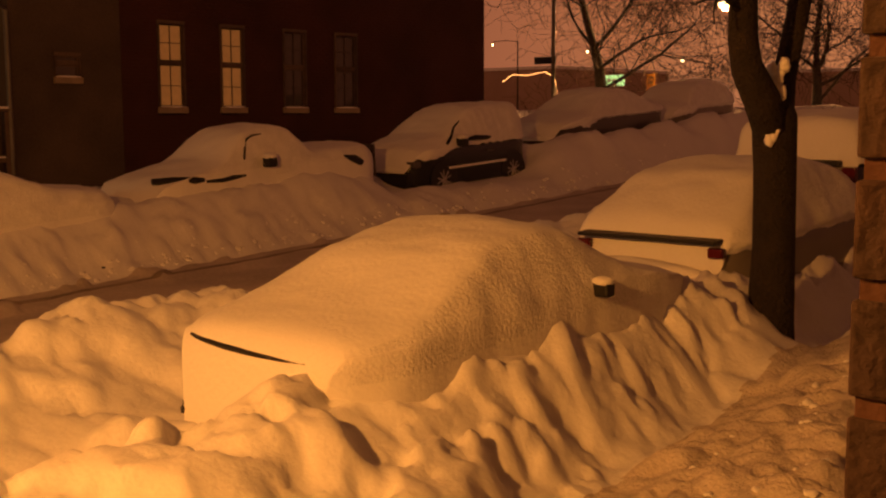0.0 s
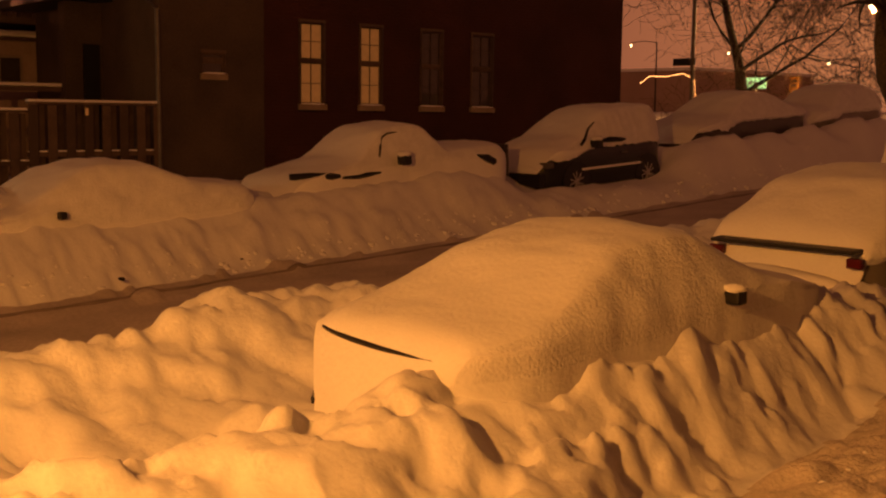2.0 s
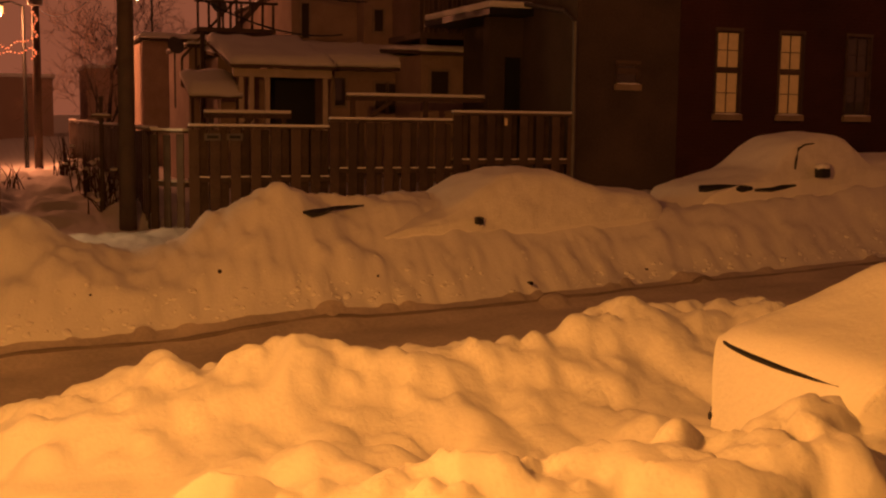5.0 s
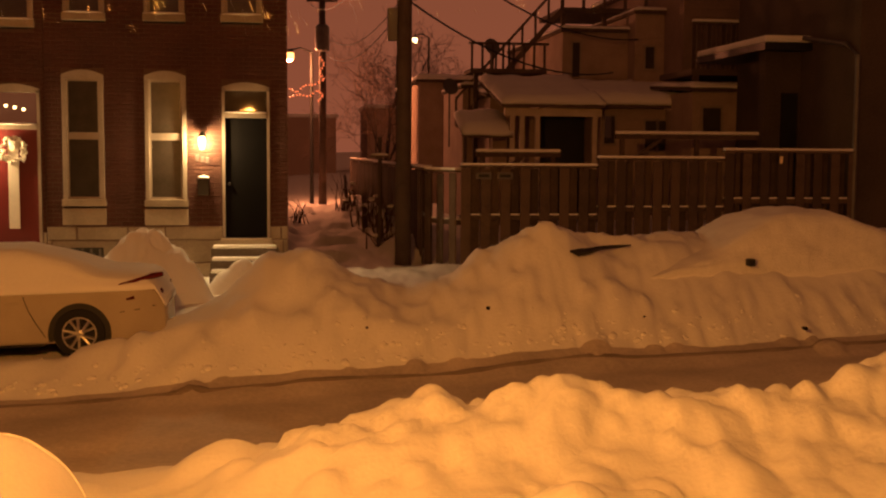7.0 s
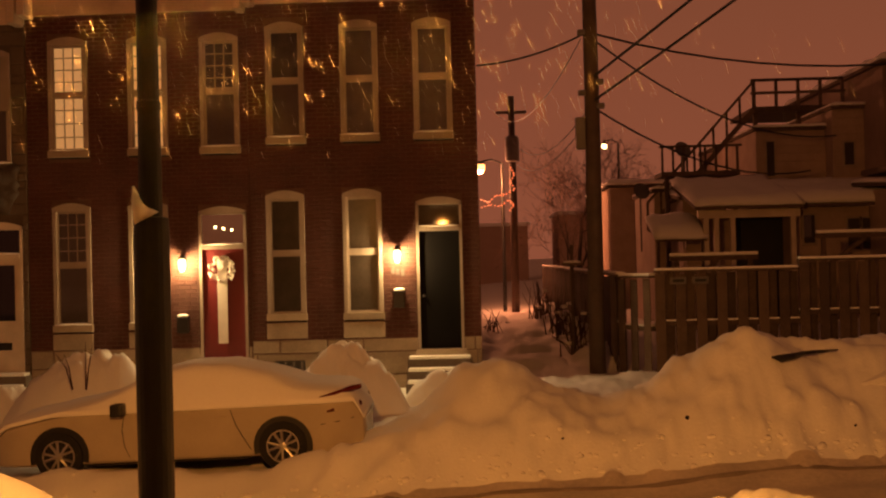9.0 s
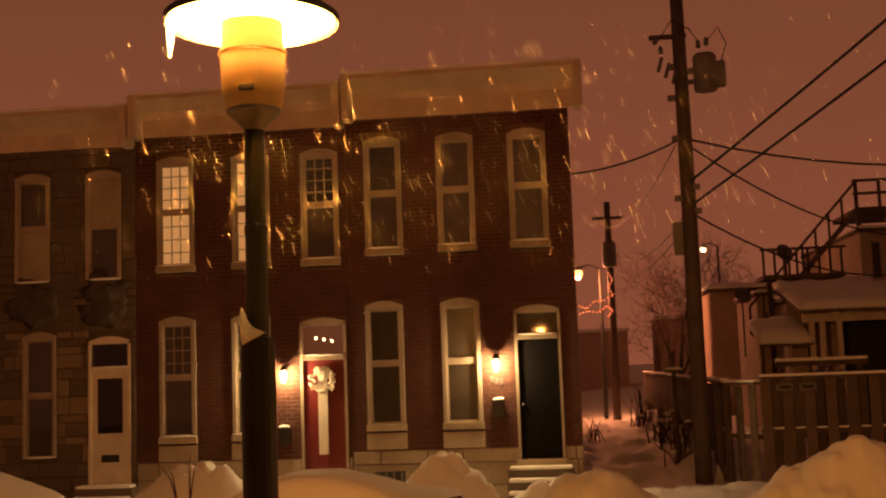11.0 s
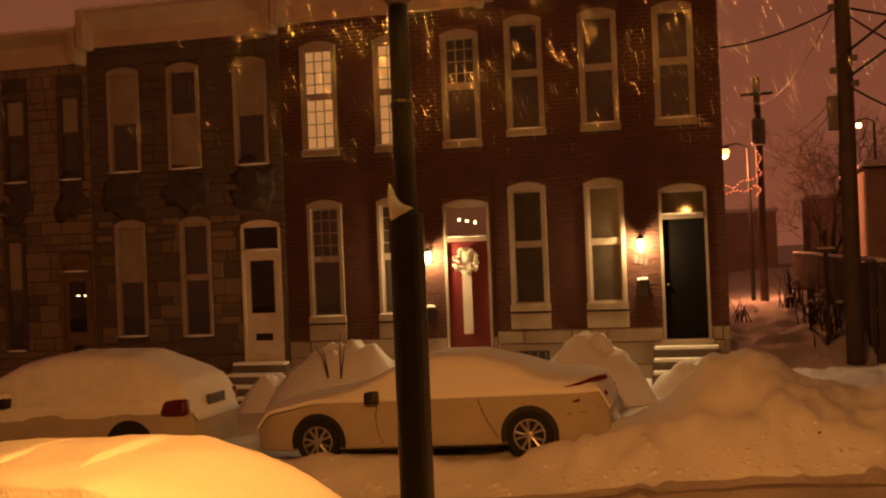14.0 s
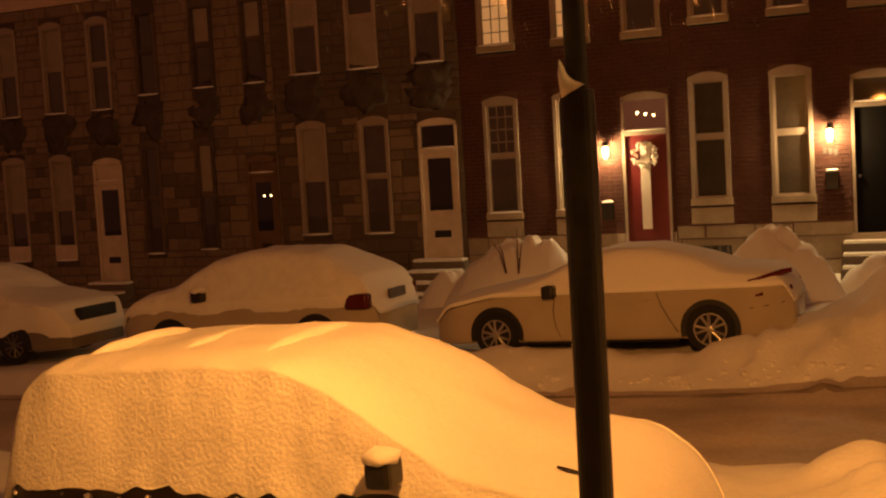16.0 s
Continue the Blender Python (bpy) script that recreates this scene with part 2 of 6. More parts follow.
for n in range(170):
    lx = rng.uniform(-1.2, 14)
    LUMPS.append((lx, rng.gauss(kerb_line(lx) + 0.75, 0.40), rng.uniform(0.14, 0.34), rng.uniform(0.03, 0.08)))
for n in range(300):
    lx = rng.uniform(0.8, 13)
    LUMPS.append((lx, rng.gauss(kerb_line(lx) + 0.62, 0.40), rng.uniform(0.06, 0.16), rng.uniform(0.02, 0.06)))
for n in range(150):
    LUMPS.append((rng.uniform(0.9, 8), rng.gauss(7.9, 0.45), rng.uniform(0.12, 0.32), rng.uniform(0.03, 0.10)))
for n in range(120):
    LUMPS.append((rng.uniform(-0.5, 3.2), rng.uniform(21.5, 44), rng.uniform(0.3, 0.8), rng.uniform(0.05, 0.22)))
for n in range(130):
    LUMPS.append((rng.uniform(-0.5, 4.3), rng.gauss(6.6, 1.0), rng.uniform(0.12, 0.40), rng.uniform(0.04, 0.13)))
for n in range(260):
    LUMPS.append((rng.uniform(-8, 22), rng.gauss(13.4, 0.22), rng.uniform(0.06, 0.20), rng.uniform(0.03, 0.10)))
for n in range(200):
    LUMPS.append((rng.uniform(-3, 9), rng.uniform(1.2, 3.2), rng.uniform(0.05, 0.14), rng.uniform(0.01, 0.04)))


def height(x, y):
    g = grade(x)
    n1, n2, n3 = field(x, y, 1.6, 1), field(x, y, 0.55, 2), field(x, y, 0.22, 3, 2)
    # near pavement, trodden
    near = (y > 0) & (y < 11) & (x > -3) & (x < 16)
    b1, b2 = np.zeros_like(n1), np.zeros_like(n1)
    if near.any():
        wx1, wy1 = x[near] + 0.16 * n2[near], y[near] + 0.16 * n3[near]
        b1[near] = billow(wx1, wy1, 0.62, 4)
        b2[near] = billow(wx1, wy1, 0.25, 9, 1)
    h = 0.12 + 0.05 * n2 + 0.06 * n3 - 0.06 * b2 + 0.07 * np.clip(x - 4, 0, 6) * smooth(1.0, 3.0, y)
    # shovelled bank by the kerb, cut steeply on the walked side
    edge = y - kerb_line(x) + 0.10 * n1 + 0.02 * n2
    crest = smooth(0.0, 0.35 + 0.35 * smooth(4.5, 6, x), edge) * 0.40 + smooth(0.2, 1.1, edge) * 0.18
    bank = crest * (1 - smooth(4.9, 5.6, y - 0.12 * np.clip(x - 6, 0, 9))) * (0.98 + 0.10 * n1) * (1 - 0.30 * smooth(6.8, 7.8, x))
    bank = bank + smooth(0.05, 0.5, edge) * (1 - smooth(5.2, 6.2, y)) * (0.05 * b1 + 0.03 * b2 + (0.12 - 0.07 * smooth(4.8, 6.2, x)) * smooth(-0.14, 0.14, n2) + 0.05 * smooth(-0.14, 0.14, n3) - 0.10)
    bank = 0.72 * np.tanh(bank / 0.72) * (1 - 0.55 * smooth(-0.6, -2.2, x))
    # parking strip, deep and soft
    strip = smooth(4.0, 4.9, y) * (1 - smooth(8.6, 9.7, y)) * (0.34 + 0.07 * n1 + 0.03 * n2 + 0.04 * b1)
    ridge = np.exp(-((y - 7.9 - 0.3 * n1) / 0.75) ** 2) * (0.38 + 0.09 * n1 + 0.05 * n2 + 0.02 * n3 + 0.07 * b1 + 0.03 * b2) * smooth(-0.8, 0.6, x)
    h = h * (1 - smooth(3.2, 4.4, y)) + np.maximum(bank, 0) + strip + ridge
    # road, packed and rutted
    lane = smooth(9.3, 9.8, y) * (1 - smooth(12.9, 13.2, y))
    ruts = -0.035 * (np.exp(-((y - 10.7) / 0.22) ** 2) + np.exp(-((y - 12.4) / 0.22) ** 2)) + 0.012 * n2
    h = h * (1 - lane) + lane * (0.02 + ruts)
    # far verge: crumbly bank, then the parking strip and the pavement
    far = smooth(12.9, 13.7, y + 0.05 * n2)
    mid = smooth(3.0, 5.5, x) * (1 - smooth(40, 50, x)) * (1 - 0.75 * smooth(14.0, 14.6, x) * (1 - smooth(18.2, 19.2, x)) * (1 - smooth(14.6, 15.6, y)))
    h = h * (1 - far) + far * (0.30 + 0.10 * n1 + 0.05 * n2 + 0.03 * n3)
    h = h + smooth(13.3, 14.6, y) * (1 - smooth(16.2, 17.4, y)) * mid * (0.42 + 0.08 * n1)
    h = h + smooth(16.5, 18.5, y) * 0.18
    h = h + np.exp(-((y - 14.0) / 0.55) ** 2) * smooth(18.4, 20, x) * (1 - smooth(33, 38, x)) * (0.45 + 0.15 * n1 + 0.05 * n2)
    for mx, my, rx, ry, mh in MOUNDS:
        h = h + mh * np.exp(-(((x - mx) / rx) ** 2 + ((y - my) / ry) ** 2) ** (0.8 if my > 14 else 1.0)) * (1 + 0.06 * n2 + 0.03 * n3)
    # ploughed snow against the pale coupe
    h = h + np.exp(-((y - 13.82) / 0.20) ** 2) * smooth(-7.5, -6.5, x) * (1 - smooth(-1.4, -0.6, x)) * (0.12 + 0.05 * n2)
    # piled snow at both sides of the alley
    h = h + smooth(21.6, 23.5, y) * (1 - smooth(44, 48, y)) * smooth(0.9, 2.6, np.abs(x - 1.3) * 1.6) * (1 - smooth(3.0, 3.6, x)) * (0.28 + 0.16 * n1 + 0.12 * n2)
    lump = np.zeros_like(h)
    wx, wy = x + 0.06 * n3, y + 0.06 * n2 - 0.03 * n3
    for lx, ly, r, lh in LUMPS:
        k = (np.abs(x - lx) < 1.4 * r) & (np.abs(y - ly) < 1.4 * r)
        if k.any():
            d = 1 - ((wx[k] - lx) ** 2 + (wy[k] - ly) ** 2) / r**2
            lump[k] = np.maximum(lump[k], lh * np.clip(d, 0, 1) ** (1.0 if r > 0.2 else 0.6))
    h = h + lump
    return g + h


def steps(*spans):
    out = [spans[0][0]]
    for a, b, d in spans:
        out += list(np.linspace(a, b, max(2, int(round((b - a) / d)) + 1))[1:])
    return np.array(out)


XS = steps((-400, -30, 60), (-30, -9, 0.7), (-9, -2, 0.16), (-2, 1, 0.06), (1, 8.5, 0.036), (8.5, 13, 0.07), (13, 16, 0.12), (16, 32, 0.3), (32, 60, 2), (60, 500, 60))
YS = steps((-60, -4, 8), (-4, 0.5, 0.5), (0.5, 2, 0.12), (2, 2.7, 0.07), (2.7, 5.4, 0.036), (5.4, 9.7, 0.06), (9.7, 13.05, 0.14), (13.05, 17.4, 0.11), (17.4, 21, 0.3), (21, 46, 0.25), (46, 60, 2), (60, 600, 60))


def sheet(name, ys, mat):
    gx, gy = np.meshgrid(XS, ys)
    gz = height(gx, gy)
    nx, ny = len(XS), len(ys)
    verts = np.stack([gx, gy, gz], -1).reshape(-1, 3).tolist()
    faces = [(j * nx + i, j * nx + i + 1, (j + 1) * nx + i + 1, (j + 1) * nx + i) for j in range(ny - 1) for i in range(nx - 1)]
    me = bpy.data.meshes.new(name)
    me.from_pydata(verts, [], faces)
    for p in me.polygons:
        p.use_smooth = True
    me.materials.append(mat)
    return new(name, me)


near_y, road_y, far_y = YS[YS <= 9.701], YS[(YS >= 9.699) & (YS <= 13.051)], YS[YS >= 13.049]
near_ground = sheet("ground", near_y, SNOW)
near_ground.data.materials.append(TRODDEN)
for p in near_ground.data.polygons:
    if -1.5 < p.center.y < float(kerb_line(p.center.x)) + 0.06 * noise.noise(p.center * 3):
        p.material_index = 1
tagged(near_ground, "deep lumpy snow with a shovelled bank beside the kerb", "snow", kind="structure")
tagged(sheet("ground", far_y, SNOW), "deep ploughed snow drifts over the far pavement", "snow", kind="structure")
tagged(sheet("road", road_y, PACKED), "narrow ploughed street lane of packed dirty snow", "road", kind="structure")


def lane_band(y0, width, seed):
    """A ragged darker band along the edge of the lane."""
    bm = B()
    xs = np.arange(-24, 30, 0.12)
    mid = [y0 + 0.10 * noise.noise(Vector((x * 0.7, seed, 0))) for x in xs]
    wide = [width * (0.5 + 0.6 * noise.noise(Vector((x * 1.9, seed, 3)))) for x in xs]
    ys = np.array([np.linspace(m - w, m + w, 5) for m, w in zip(mid, wide)])
    zs = height(np.repeat(xs[:, None], 5, 1), ys)
    side = [[bm.verts.new((x, ys[k, i], zs[k, i] + (0.014 if 0 < i < 4 else -0.02))) for i in range(5)] for k, x in enumerate(xs)]
    for p, q in zip(side, side[1:]):
        for i in range(4):
            bm.faces.new((p[i], q[i], q[i + 1], p[i + 1]))
    return tagged(mesh_object("slush", bm, EDGE_BAND, smooth=True), "dark ragged band along the ploughed lane's edge", "slush", kind="stuff")


lane_band(12.80, 0.12, 1)


def ground_at(x, y):
    return float(height(np.array([[float(x)]]), np.array([[float(y)]]))[0, 0])


# ---- houses ----
FRONT = 20.8


def holed(bm, x0, x1, y0, y1, z0, z1, holes):
    """One closed wall with rectangular openings (x0, x1, z0, z1) through it."""
    xs = sorted({x0, x1, *(min(max(v, x0), x1) for h in holes for v in h[:2])})
    zs = sorted({z0, z1, *(min(max(v, z0), z1) for h in holes for v in h[2:])})

    def solid(i, j):
        if not (0 <= i < len(xs) - 1 and 0 <= j < len(zs) - 1):
            return False
        mx, mz = (xs[i] + xs[i + 1]) / 2, (zs[j] + zs[j + 1]) / 2
        return not any(h[0] < mx < h[1] and h[2] < mz < h[3] for h in holes)

    seen = {}

    def v(i, y, j):
        key = (i, y, j)
        if key not in seen:
            seen[key] = bm.verts.new((xs[i], y, zs[j]))
        return seen[key]

    for i in range(len(xs) - 1):
        for j in range(len(zs) - 1):
            if not solid(i, j):
                continue
            bm.faces.new((v(i, y0, j), v(i + 1, y0, j), v(i + 1, y0, j + 1), v(i, y0, j + 1)))
            bm.faces.new((v(i, y1, j + 1), v(i + 1, y1, j + 1), v(i + 1, y1, j), v(i, y1, j)))
            if not solid(i - 1, j):
                bm.faces.new((v(i, y0, j), v(i, y0, j + 1), v(i, y1, j + 1), v(i, y1, j)))
            if not solid(i + 1, j):
                bm.faces.new((v(i + 1, y0, j + 1), v(i + 1, y0, j), v(i + 1, y1, j), v(i + 1, y1, j + 1)))
            if not solid(i, j - 1):
                bm.faces.new((v(i + 1, y0, j), v(i, y0, j), v(i, y1, j), v(i + 1, y1, j)))
            if not solid(i, j + 1):
                bm.faces.new((v(i, y0, j + 1), v(i + 1, y0, j + 1), v(i + 1, y1, j + 1), v(i, y1, j + 1)))
    return bm


def brick_field(name, x0, x1, z0, z1, y, holes, mat, parent, size=(0.203, 0.066), joint=0.011, seed=1, near=None, stone=False):
    """Courses of single bricks in front of a wall; those within the stretch near are objects of their own, the rest one mesh."""
    r = random.Random(seed)
    verts, faces, singles, row, z = [], [], 0, 0, z0
    shared = {}
    while z < z1 - 0.02:
        h = size[1] * (r.choice((0.7, 1.0, 1.35, 1.7)) if stone else 1.0)
        top = min(z + h, z1)
        x = x0 - (size[0] / 2 if row % 2 else 0)
        while x < x1:
            w = size[0] * (r.uniform(0.5, 1.9) if stone else 1.0)
            a, b = max(x, x0), min(x + w, x1)
            x += w + joint
            spans = [(a, b)]
            for hx0, hx1, hz0, hz1 in holes:
                if hz0 < top - 0.005 and hz1 > z + 0.005:
                    spans = [q for s0, s1 in spans for q in ((s0, min(s1, hx0)), (max(s0, hx1), s1)) if q[1] - q[0] > 0.025]
            for a, b in spans:
                if b - a < 0.025:
                    continue
                out = 0.006 + r.uniform(0, 0.006) + (r.uniform(0, 0.02) if stone else 0)
                c = 0.006 if not stone else 0.018
                ring0 = [(a, z), (b, z), (b, top), (a, top)]
                ring1 = [(a + c, z + c), (b - c, z + c), (b - c, top - c), (a + c, top - c)]
                vv = [(p[0], y, p[1]) for p in ring0] + [(p[0], y - out, p[1]) for p in ring1]
                ff = [(4, 5, 6, 7)] + [(k, (k + 1) % 4, 4 + (k + 1) % 4, 4 + k) for k in range(4)]
                if near and near[0] < a and b < near[1] and near[2] < z and top < near[3] and singles < 295:
                    key = (round(b - a, 3), round(top - z, 3))
                    if key not in shared:
                        me = bpy.data.meshes.new("brick")
                        me.from_pydata([(p[0] - a, p[1] - y, p[2] - z) for p in vv], [], ff)
                        me.materials.append(mat)
                        shared[key] = me
                    ob = new("stone" if stone else "brick", shared[key])
                    ob.parent, ob.location = parent, (a, y, z)
                    singles += 1
                else:
                    k = len(verts)
                    verts += vv
                    faces += [tuple(k + q for q in f) for f in ff]
        z = top + joint
        row += 1
    me = bpy.data.meshes.new(name)
    me.from_pydata(verts, [], faces)
    me.materials.append(mat)
    ob = new(name, me)
    ob.parent = parent
    return tagged(ob, kind="stuff")


def arch(bm, x0, x1, z0, z1, rise, y0, y1, width):
    """A segmental head: a curved band between z0 (springing, outside) and the crown z1."""
    n = 10
    pts = []
    for k in range(n + 1):
        u = k / n
        x = x0 + (x1 - x0) * u
        pts.append((x, z0 + rise * (1 - (2 * u - 1) ** 2)))
    vs = []
    for x, z in pts:
        vs.append([bm.verts.new(p) for p in ((x, y0, z), (x, y0, z0 - width), (x, y1, z), (x, y1, z0 - width))])
    for a, b in zip(vs, vs[1:]):
        for i, j in ((0, 1), (2, 0), (1, 3), (3, 2)):
            bm.faces.new((a[i], a[j], b[j], b[i]))
    bm.faces.new((vs[0][0], vs[0][2], vs[0][3], vs[0][1]))
    bm.faces.new((vs[-1][0], vs[-1][1], vs[-1][3], vs[-1][2]))
    return bm


def sash_window(x0, x1, z0, z1, parent, fill=None, upper=None, grid=None, trim=None, snow=True, y=FRONT, sill=True, frame_w=0.075, arched=True, lower=None, shade=None):
    """A tall two-sash window with an arched head, set in its opening."""
    trim = trim or TRIM
    fill = fill or GLASS
    head = z1 - (0.10 if arched else 0.0)
    low = z0 + (0.16 if sill else 0.0)
    win = part("window", arch(B(), x0, x1, head, z1, 0.09, y - 0.045, y + 0.06, 0.07) if arched else box(B(), x0, x1, y - 0.045, y + 0.06, head - 0.07, head), trim, parent)
    for a, b in ((x0, x0 + frame_w), (x1 - frame_w, x1)):
        part("jamb", box(B(), a, b, y - 0.04, y + 0.07, low, head - 0.072, 0.008), trim, win)
    mid = (low + head) / 2 + 0.02
    gx0, gx1 = x0 + frame_w, x1 - frame_w
    bm = B()
    box(bm, gx0, gx1, y + 0.0, y + 0.05, mid - 0.025, mid + 0.025)
    for a, b, yy in ((low, mid - 0.025, 0.02), (mid + 0.025, head - 0.072, 0.0)):
        box(bm, gx0, gx0 + 0.03, y + yy, y + yy + 0.04, a, b)
        box(bm, gx1 - 0.03, gx1, y + yy, y + yy + 0.04, a, b)
        box(bm, gx0 + 0.03, gx1 - 0.03, y + yy, y + yy + 0.04, b - 0.035, b)
        box(bm, gx0 + 0.03, gx1 - 0.03, y + yy, y + yy + 0.04, a, a + 0.04)
    part("sash", bm, trim, win)
    for (a, b, m) in ((low, mid, lower or fill), (mid, head - 0.07, upper or fill)):
        part("pane", box(B(), gx0 + 0.005, gx1 - 0.005, y + 0.045, y + 0.055, a, b), m, win)
    if shade:
        part("blind", box(B(), gx0 + 0.04, gx1 - 0.04, y + 0.036, y + 0.043, shade, head - 0.11), BLIND, win)
    if grid:
        bm = B()
        cols, rows, both = grid
        for a, b, use in ((low, mid - 0.025, both), (mid + 0.025, head - 0.07, True)):
            if not use:
                continue
            for c in range(1, cols):
                xx = gx0 + 0.03 + (gx1 - gx0 - 0.06) * c / cols
                box(bm, xx - 0.008, xx + 0.008, y + 0.022, y + 0.044, a, b)
            for c in range(1, rows):
                zz = a + (b - a) * c / rows
                box(bm, gx0 + 0.03, gx1 - 0.03, y + 0.021, y + 0.043, zz - 0.008, zz + 0.008)
        part("muntin", bm, trim, win)
    if sill:
        part("sill", box(B(), x0 - 0.02, x1 + 0.02, y - 0.075, y + 0.06, z0 + 0.03, low, 0.012), LIMESTONE, win)
    if snow:
        part("snow_cap", blob(B(), ((x0 + x1) / 2, y - 0.05, low + 0.006), ((x1 - x0) / 2, 0.035, 0.022), int(x0 * 10), 0.3), SNOW, win, smooth=True)
    return win


def cornice(x0, x1, z0, z1, parent, out=0.42):
    bm = B()
    prof = [(0, z0), (-0.05, z0), (-0.06, z0 + 0.45 * (z1 - z0)), (-0.12, z0 + 0.62 * (z1 - z0)), (-out * 0.8, z1 - 0.13), (-out, z1 - 0.08), (-out, z1), (0.1, z1)]
    a = [bm.verts.new((x0, FRONT + p, z)) for p, z in prof]
    b = [bm.verts.new((x1, FRONT + p, z)) for p, z in prof]
    for i in range(len(prof) - 1):
        bm.faces.new((a[i], b[i], b[i + 1], a[i + 1]))
    bm.faces.new(a[::-1])
    bm.faces.new(b)
    c = part("cornice", bm, CORNICE, parent)
    part("snow_cap", box(B(), x0 + 0.02, x1 - 0.02, FRONT - out + 0.02, FRONT + 0.3, z1 + 0.002, z1 + 0.07, 0.025), SNOW, c)
    for xx in (x0 + 0.09, x1 - 0.09):
        part("bracket", box(B(), xx - 0.08, xx + 0.08, FRONT - out - 0.02, FRONT - 0.002, z0 - 0.06, z1 + 0.02, 0.03), CORNICE, c)
    return c


def stoop(x0, x1, top, parent, count=4):
    """Stone steps in front of a door, with snow on the treads."""
    for k in range(count):
        z1 = top - 0.19 * k
        st = part("step", box(B(), x0, x1, FRONT - 0.35 - 0.29 * k, FRONT - 0.06, z1 - 0.19, z1 - 0.004, 0.015), STEPSTONE, parent)
        part("snow_cap", box(B(), x0 + 0.03, x1 - 0.03, FRONT - 0.35 - 0.29 * k - 0.005, FRONT - 0.07 - 0.29 * max(0, k), z1 - 0.004, z1 + 0.05, 0.02), SNOW, st)


def rowhouse(name, label, x0, x1, base, brick_top, top, wall_mat, holes):
    h = thing(name, label, "house", group="row of houses across the street")
    walls = [(q[0], q[1], q[2], q[3]) for q in holes]
    part("wall", holed(B(), x0, x1, FRONT, FRONT + 0.3, base - 1.6, brick_top + 0.5, walls), wall_mat, h)
    part("side_wall", box(B(), x1 - 0.3, x1, FRONT + 0.302, FRONT + 11, base - 1.6, brick_top + 0.45), wall_mat, h)
    part("side_wall", box(B(), x0, x0 + 0.3, FRONT + 0.302, FRONT + 11, base - 1.6, brick_top + 0.40), wall_mat, h)
    part("rear_wall", box(B(), x0 + 0.302, x1 - 0.302, FRONT + 10.7, FRONT + 11, base - 1.6, brick_top + 0.4), wall_mat, h)
    r = part("roof", box(B(), x0 + 0.01, x1 - 0.01, FRONT + 0.31, FRONT + 11, brick_top + 0.46, brick_top + 0.55), BLACK, h)
    part("snow_cap", box(B(), x0 + 0.05, x1 - 0.05, FRONT + 0.35, FRONT + 10.9, brick_top + 0.552, brick_top + 0.75, 0.05), SNOW, r)
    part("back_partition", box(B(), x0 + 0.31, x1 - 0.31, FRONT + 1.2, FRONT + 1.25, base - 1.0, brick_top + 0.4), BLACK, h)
    cornice(x0, x1 + (0.28 if x1 > 0 else 0), brick_top, top, h)
    return h


def wall_lantern(x, z):
    l = thing("wall_lantern", "lit coach lantern on the brick beside a door", "lamp", (x, FRONT - 0.02, z), "lanterns beside the doors")
    part("back_plate", box(B(), -0.05, 0.05, -0.02, 0.02, -0.12, 0.16, 0.01), BLACK, l)
    bm = B()
    tube(bm, [(0, -0.02, 0.10), (0, -0.10, 0.17), (0, -0.16, 0.15)], 0.012, 6)
    part("arm", bm, BLACK, l)
    part("glass", turned(B(), [(0.035, -0.14), (0.06, -0.06), (0.065, 0.05), (0.04, 0.09)], 10, (0, -0.16, 0)), BULB, l, "glowing glass").visible_shadow = False
    part("cap", turned(B(), [(0.085, 0.092), (0.05, 0.14), (0.012, 0.18)], 10, (0, -0.16, 0)), BLACK, l)
    return l


def number_bars(x, z):
    s = thing("house_number", "metal house number on the brick wall", "sign", (x, FRONT - 0.012, z), "house numbers")
    for k in range(3):
        part("bar", box(B(), -0.13 + k * 0.09, -0.07 + k * 0.09, -0.012, 0.0, -0.06 - 0.02 * k, 0.05 - 0.02 * k, 0.004), GREYMETAL, s)


def mailbox(x, z, mat):
    m = thing("mailbox", "wall mailbox with snow on its lid", "mailbox", (x, FRONT - 0.012, z), "mailboxes")
    part("body", box(B(), -0.10, 0.10, -0.11, 0.0, -0.30, -0.02, 0.01), mat, m)
    part("lid", box(B(), -0.11, 0.11, -0.13, 0.0, -0.018, 0.0, 0.004), mat, m)
    part("snow_cap", blob(B(), (0, -0.06, 0.02), (0.11, 0.06, 0.035), 3, 0.2), SNOW, m, smooth=True)


def door_set(x0, x1, z0, z1, bar, parent, panel, glass, name="door", casing=None):
    """Door leaf, casing, transom bar and transom light."""
    d = part(name, box(B(), x0 + 0.05, x1 - 0.05, FRONT + 0.02, FRONT + 0.07, z0 + 0.01, bar - 0.05, 0.006), panel, parent)
    for a, b in ((x0, x0 + 0.05), (x1 - 0.05, x1)):
        part("jamb", box(B(), a, b, FRONT - 0.03, FRONT + 0.09, z0, z1 - 0.12), casing or TRIM, d)
    part("head", arch(B(), x0, x1, z1 - 0.10, z1, 0.09, FRONT - 0.03, FRONT + 0.09, 0.06), casing or TRIM, d)
    part("transom_bar", box(B(), x0 + 0.052, x1 - 0.052, FRONT - 0.04, FRONT + 0.08, bar - 0.05, bar + 0.04, 0.01), casing or TRIM, d)
    part("transom_pane", box(B(), x0 + 0.052, x1 - 0.052, FRONT + 0.05, FRONT + 0.06, bar + 0.04, z1 - 0.155), glass, d)
    part("snow_cap", blob(B(), ((x0 + x1) / 2, FRONT - 0.035, bar + 0.045), ((x1 - x0) / 2 - 0.05, 0.02, 0.02), 2, 0.2), SNOW, d, smooth=True)
    return d


